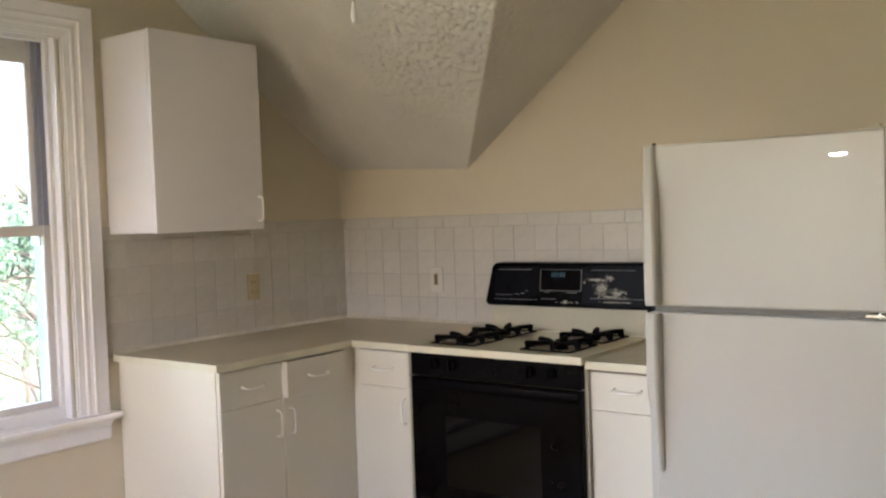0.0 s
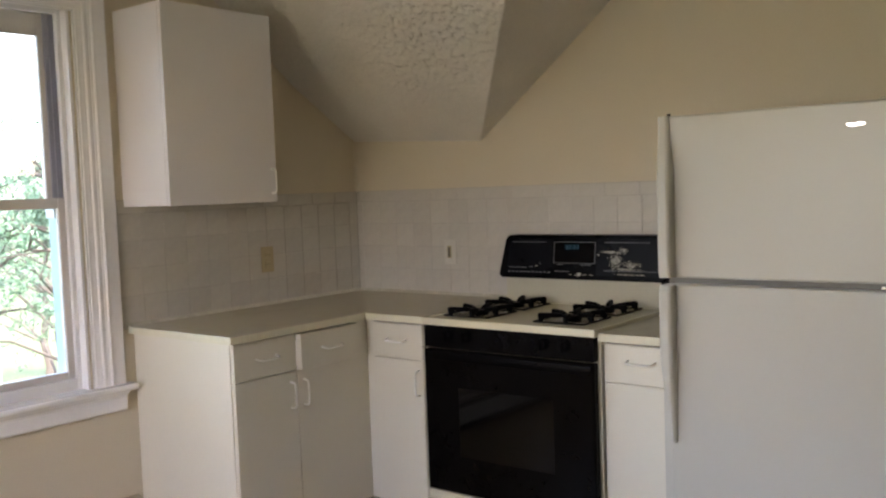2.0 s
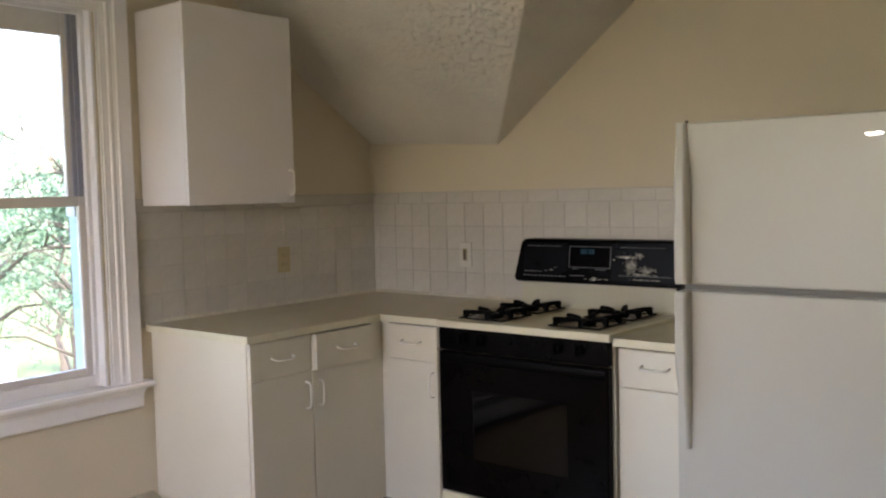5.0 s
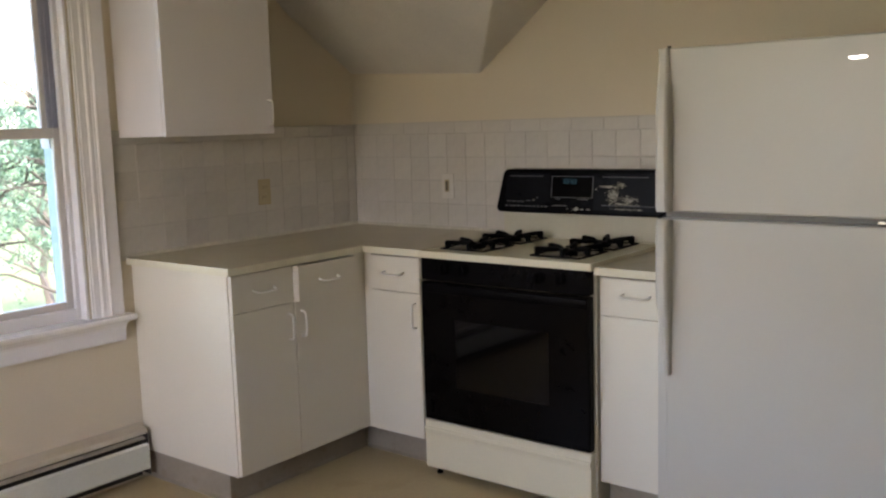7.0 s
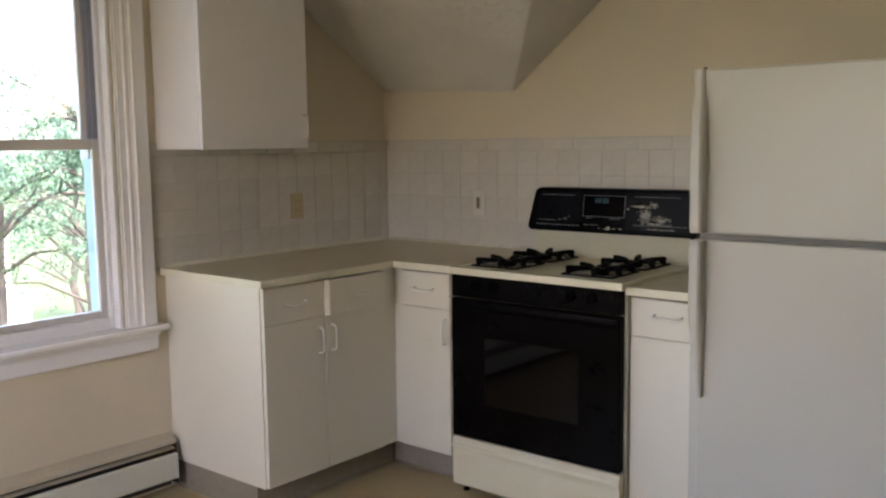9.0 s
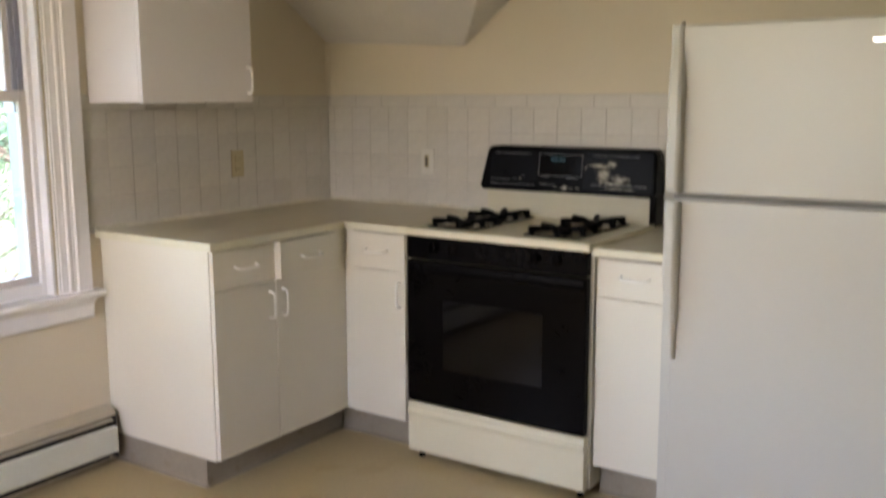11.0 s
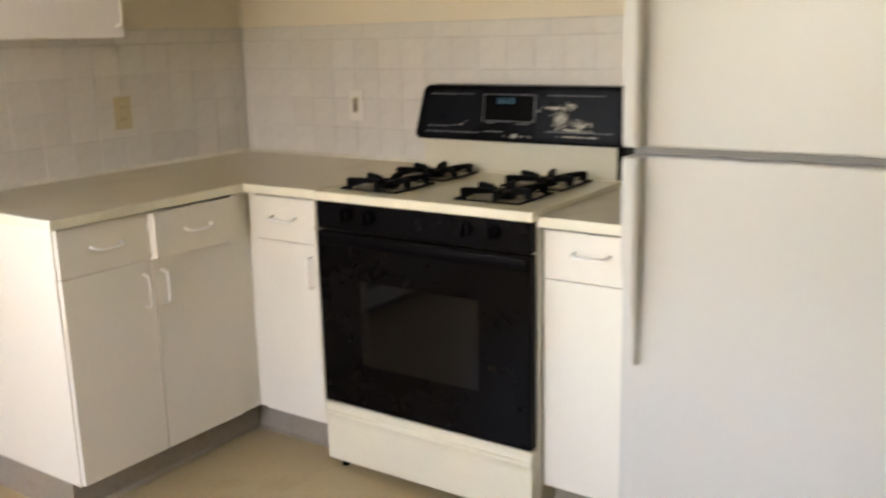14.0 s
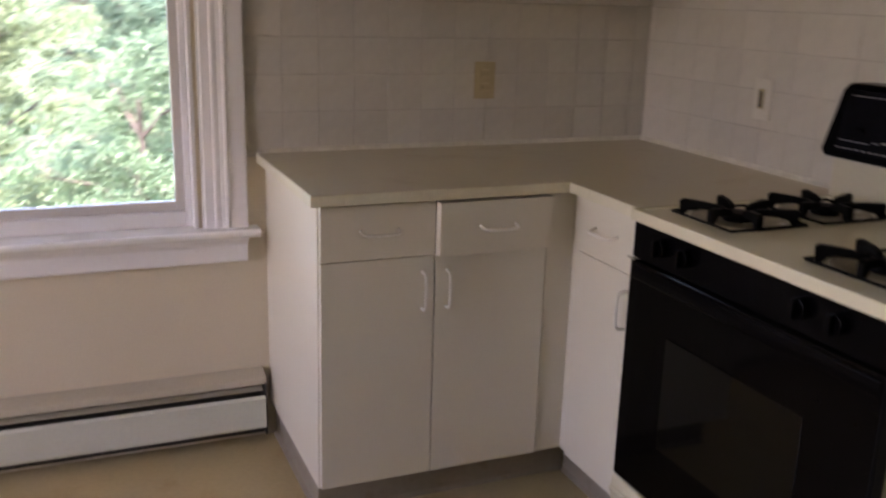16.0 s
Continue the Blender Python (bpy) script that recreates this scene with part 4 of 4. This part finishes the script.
def build_tree(x, y, height, spread, leaf, count, seed, label, lean=0.0, base=0.25):
    rng = np.random.RandomState(seed)
    g = GROUND
    t = thing("tree", (x, y, g), label, "tree", "garden trees")
    bm = bmesh.new()
    top = height * 0.72
    steps = 8
    trunk = [(x + lean * (i / steps) ** 1.5 + rng.uniform(-0.12, 0.12) * (i > 0), y + rng.uniform(-0.12, 0.12) * (i > 0), g + top * i / steps - 0.1) for i in range(steps + 1)]
    tube(trunk, [height * 0.017 * (1 - 0.8 * i / steps) + 0.015 for i in range(steps + 1)], 9, bm=bm)
    tips = [Vector(trunk[-1])]
    for k in range(16):
        s = rng.uniform(base, 0.98)
        i = int(s * steps)
        p = Vector(trunk[min(i, steps)])
        a = rng.uniform(0, 2 * math.pi)
        reach = spread * rng.uniform(0.45, 0.95) * (1.1 - 0.5 * s)
        q = p + Vector((math.cos(a) * reach, math.sin(a) * reach, reach * rng.uniform(0.3, 0.9)))
        m = (p + q) / 2 + Vector((0, 0, reach * 0.12))
        r = height * 0.006
        tube([p, m, q], [r, r * 0.7, r * 0.3], 6, bm=bm)
        tips += [q, m, (m + q) / 2]
        for _ in range(3):
            w = q + Vector(rng.uniform(-1, 1, 3)) * spread * 0.28
            tube([(m + q) / 2, w], [r * 0.35, r * 0.12], 4, bm=bm)
            tips.append(w)
    part("trunk", bm, BARK, t, "grey brown trunk and limbs")
    tips = np.array([tuple(v) for v in tips])
    clumps = tips[rng.randint(0, len(tips), 260)] + rng.normal(0, spread * 0.13, (260, 3))
    sizes = rng.uniform(0.16, 0.5, 260) * spread * 0.28
    which = rng.randint(0, 260, count)
    way = rng.normal(0, 1, (count, 3))
    way /= np.linalg.norm(way, axis=1)[:, None]
    pos = clumps[which] + way * sizes[which][:, None] * rng.uniform(0.25, 1.15, count)[:, None] * np.array([1.15, 1.15, 0.7])
    pos[:, 2] = np.maximum(pos[:, 2], g + 0.15)
    d = rng.normal(0, 1, (count, 3)) + np.array([0, 0, -0.35])
    d /= np.linalg.norm(d, axis=1)[:, None]
    e = np.cross(d, rng.normal(0, 1, (count, 3)) + np.array([0, 0, 1.5]))
    e /= np.linalg.norm(e, axis=1)[:, None]
    size = rng.uniform(0.05, 0.105, count)[:, None]
    f = np.cross(d, e)
    v = np.stack([pos, pos + d * size * 0.55 + e * size * 0.34 + f * size * 0.08, pos + d * size * 1.15, pos + d * size * 0.55 - e * size * 0.34 + f * size * 0.08], axis=1).reshape(-1, 3)
    me = bpy.data.meshes.new("crown")
    faces = np.arange(count * 4).reshape(-1, 4)
    me.from_pydata((v - np.array([x, y, g])).tolist(), [], faces.tolist())
    me.materials.append(leaf)
    c = new("crown", me)
    c.parent = t
    tagged(c, "leafy crown", kind="stuff")
    return t


TREES = [
    (-14.0, -0.6, 7.4, 2.6, LEAF, 22000, 1, "leafy green garden tree with an uneven crown behind the window", 0.3),
    (-14.5, 7.5, 13.0, 3.5, LEAF_BLUE, 17000, 2, "green garden tree behind the window", -0.6, 0.6),
    (-18.0, 6.2, 9.6, 3.2, LEAF, 8500, 3, "green garden tree with a spreading crown", 0.2, 0.62),
    (-19.0, -3.4, 9.6, 3.2, LEAF_PALE, 26000, 4, "broad yellow-green garden tree with dense leaves", 0.2),
    (-22.0, 10.5, 9.8, 3.6, LEAF_BLUE, 7000, 5, "green tree at the back of the garden", 0.5),
    (-30.6, 4.2, 9.0, 3.8, LEAF, 22000, 6, "green tree with a leaning trunk at the fence", 0.5, 0.5),
    (-25.0, 0.2, 10.8, 4.0, LEAF_BLUE, 34000, 7, "deep green tree at the back of the garden", 0.3),
    (-31.0, 15.0, 10.2, 4.2, LEAF, 9000, 8, "deep green tree beyond the fence", 0.3),
    (-40.0, 6.0, 9.0, 4.6, LEAF, 26000, 9, "green tree beyond the fence", 0.3),
]
for row in TREES:
    build_tree(*row)


def build_bush(x, y, r, leaf, seed, label):
    rng = np.random.RandomState(seed)
    b = thing("bush", (x, y, GROUND), label, "bush", "garden bushes")
    bm = bmesh.new()
    for k in range(9):
        a = rng.uniform(0, 2 * math.pi)
        tube([(x, y, GROUND - 0.05), (x + math.cos(a) * r * 0.5, y + math.sin(a) * r * 0.5, GROUND + r * 0.9)], [0.03, 0.01], 5, bm=bm)
    part("stems", bm, BARK, b, "brown stems")
    count = 11000
    clumps = rng.normal(0, 1, (70, 3)) * np.array([r * 0.55, r * 0.55, r * 0.3]) + np.array([0, 0, r * 0.75])
    which = rng.randint(0, 70, count)
    pos = clumps[which] + rng.normal(0, r * 0.14, (count, 3))
    pos[:, 2] = np.abs(pos[:, 2])
    d = rng.normal(0, 1, (count, 3))
    d /= np.linalg.norm(d, axis=1)[:, None]
    e = np.cross(d, rng.normal(0, 1, (count, 3)))
    e /= np.linalg.norm(e, axis=1)[:, None]
    s = rng.uniform(0.06, 0.13, count)[:, None]
    v = np.stack([pos, pos + d * s * 0.5 + e * s * 0.35, pos + d * s * 1.1, pos + d * s * 0.5 - e * s * 0.35], axis=1).reshape(-1, 3)
    me = bpy.data.meshes.new("leaves")
    me.from_pydata(v.tolist(), [], np.arange(count * 4).reshape(-1, 4).tolist())
    me.materials.append(leaf)
    c = new("leaves", me)
    c.parent = b
    tagged(c, "dense small leaves", kind="stuff")


for row in ((-27.5, -0.6, 2.1, LEAF, 21, "rounded green bush under the trees"), (-28.0, -3.6, 2.3, LEAF_BLUE, 22, "deep green bush under the trees"),
            (-30.0, 0.9, 1.8, LEAF_PALE, 23, "yellow-green bush near the fence"), (-30.6, 6.9, 0.8, LEAF, 24, "low green bush before the white garage"),
            (-31.0, -6.2, 2.3, LEAF_PALE, 25, "broad yellow-green bush near the fence")):
    build_bush(*row)


def build_fence():
    f = thing("garden_fence", (-34, 6, GROUND), "weathered brown board fence at the back of the garden", "fence")
    rng = random.Random(3)
    me = mesh_from("board", box(-0.012, 0.012, -0.068, 0.068, 0, 1.75), FENCE)
    for i in range(116):
        b = new("board", me)
        b.parent = f
        b.location = (rng.uniform(-0.01, 0.01), -13 + i * 0.146, rng.uniform(-0.06, 0.02))
    part("rail", join(box(-34.06, -34.015, -7, 4, GROUND + 0.4, GROUND + 0.49), box(-34.06, -34.015, -7, 4, GROUND + 1.3, GROUND + 1.39)), FENCE, f)


build_fence()


def build_shed():
    s = thing("garden_shed", (-26.5, 2.8, GROUND), "pale green low metal garden shed with a white trim edge", "shed")
    part("wall", box(-27.4, -25.6, 2.05, 3.7, GROUND - 0.1, GROUND + 1.28, 0.01), PALE_GREEN, s, "pale green metal wall")
    part("roof", prism([(-27.55, GROUND + 1.282), (-25.45, GROUND + 1.282), (-25.45, GROUND + 1.33), (-26.5, GROUND + 1.55), (-27.55, GROUND + 1.33)], 1.95, 3.8, "y", 0.01), PALE_GREEN, s, "pale green metal roof")
    part("trim", box(-25.60, -25.55, 1.95, 2.10, GROUND - 0.1, GROUND + 1.28, 0.005), SIDING, s, "white corner trim")


build_shed()
bk = thing("plastic_bin", (-30.5, 3.7, GROUND), "red plastic bin by the fence", "bin")
part("bin_body", lathe([(0.24, GROUND), (0.30, GROUND + 0.75), (0.32, GROUND + 0.77), (0.32, GROUND + 0.80), (0.27, GROUND + 0.80)], (-30.5, 3.7, 0), 18), RED, bk)


def build_neighbour():
    x0, x1, y0, y1 = -52, -43, 6, 18
    e, r = GROUND + 5.6, GROUND + 8.0
    h = thing("neighbour_house", (-47, 12, GROUND), "white sided neighbouring house with a grey gable roof behind the trees", "house")
    part("wall", prism([(x0, GROUND - 0.2), (x1, GROUND - 0.2), (x1, e), ((x0 + x1) / 2, r), (x0, e)], y0, y1, "y"), SIDING, h, "white sided wall")
    m = (x0 + x1) / 2
    rb = prism([(x0 - 0.4, e - 0.16), (m, r + 0.02), (x1 + 0.4, e - 0.16), (x1 + 0.4, e + 0.02), (m, r + 0.2), (x0 - 0.4, e + 0.02)], y0 - 0.4, y1 + 0.4, "y")
    part("roof", rb, ROOF, h, "grey shingle roof")
    for wy in (8, 11.5, 15):
        for wz in (0.9, 3.6):
            w = part("window", box(x1, x1 + 0.06, wy - 0.6, wy + 0.6, GROUND + wz, GROUND + wz + 1.4, 0.01), TRIM, h, "white framed window")
            part("pane", box(x1 + 0.06, x1 + 0.07, wy - 0.5, wy + 0.5, GROUND + wz + 0.1, GROUND + wz + 1.3), DARK_PANE, w)


build_neighbour()


def build_garage():
    x0, x1, y0, y1 = -39.0, -32.0, 4.35, 13.6
    e, r = GROUND + 1.50, GROUND + 3.10
    m = (y0 + y1) / 2
    g = thing("garage", (-35.5, m, GROUND), "low white sided garage with a grey gable roof", "garage")
    part("wall", prism([(y0, GROUND - 0.2), (y1, GROUND - 0.2), (y1, e), (m, r), (y0, e)], x0, x1, "x"), SIDING, g, "white sided wall")
    part("roof", prism([(y0 - 0.25, e - 0.08), (m, r + 0.01), (y1 + 0.25, e - 0.08), (y1 + 0.25, e + 0.02), (m, r + 0.12), (y0 - 0.25, e + 0.02)], x0 - 0.2, x1 + 0.2, "x"), ROOF, g, "grey shingle roof")
    part("fascia", prism([(y0 - 0.26, e - 0.10), (m, r), (y1 + 0.26, e - 0.10), (y1 + 0.26, e + 0.03), (m, r + 0.13), (y0 - 0.26, e + 0.03)], x1 + 0.2, x1 + 0.23, "x"), SIDING, g, "white fascia board")


build_garage()


# ---- wall tiles ----
def build_tiles():
    PITCH, TH = 0.110, 0.006
    low, top_row = 0.925, 1.3655

    def tile_mesh(w, h, round_top=0.0):
        bm = box(-w / 2, w / 2, -TH, -0.0022, -h / 2, h / 2, 0.0011, segments=1)
        return mesh_from("tile", bm, TILE)

    full = tile_mesh(PITCH - 0.0026, PITCH - 0.0026)
    trim = tile_mesh(0.1525, 0.0505)
    cache = {}

    def place(me, a, z, wall, rng):
        t = new("tile", me)
        t.parent = wall
        tilt = Euler((rng.uniform(-0.003, 0.003), 0, rng.uniform(-0.003, 0.003)))
        if wall is NORTH:
            t.location, t.rotation_euler = (a, 0, z), tilt
        else:
            t.location, t.rotation_euler = (0, a, z), Euler((tilt.x, 0, math.pi / 2 + tilt.z))

    def cut(w, h):
        key = (round(w, 4), round(h, 4))
        if key not in cache:
            cache[key] = tile_mesh(w - 0.0026, h - 0.0026)
        return cache[key]

    rng = random.Random(5)
    part("tile_backing", box(0.0, 2.805, -0.0035, -0.0002, 0.905, 1.420), GROUT, NORTH, "grey grout")
    part("tile_backing", box(2.05, 2.805, -0.0033, -0.0003, 0.152, 0.905), GROUT, NORTH, "grey grout")
    part("tile_backing", box(0.0002, 0.0035, -1.386, -0.0035, 0.905, 1.420), GROUT, WEST, "grey grout")
    # north wall, joints kept to the plan
    starts = [0.044 + PITCH * i for i in range(24)]
    for r in range(4):
        z = low + PITCH * (r + 0.5)
        place(cut(0.038, PITCH), 0.025, z, NORTH, rng)
        for a in starts:
            place(full, a + PITCH / 2, z, NORTH, rng)
        place(full, 2.739, z, NORTH, rng)
    for i in range(17):
        place(trim, 0.024 + 0.155 * (i + 0.5), top_row + 0.0265, NORTH, rng)
    place(cut(0.14, 0.053), 2.733, top_row + 0.0265, NORTH, rng)
    for r in range(7):
        z = low - PITCH * (r + 0.5)
        for a in starts[-5:]:
            place(full, a + PITCH / 2, z, NORTH, rng)
        place(full, 2.739, z, NORTH, rng)
    # west wall
    for r in range(4):
        z = low + PITCH * (r + 0.5)
        for i in range(12):
            place(full, -0.065 - PITCH * (i + 0.5), z, WEST, rng)
        place(cut(0.057, PITCH), -0.0365, z, WEST, rng)
    for i in range(8):
        place(trim, -0.010 - 0.155 * (i + 0.5), top_row + 0.0265, WEST, rng)
    place(cut(0.13, 0.053), -1.316, top_row + 0.0265, WEST, rng)


build_tiles()
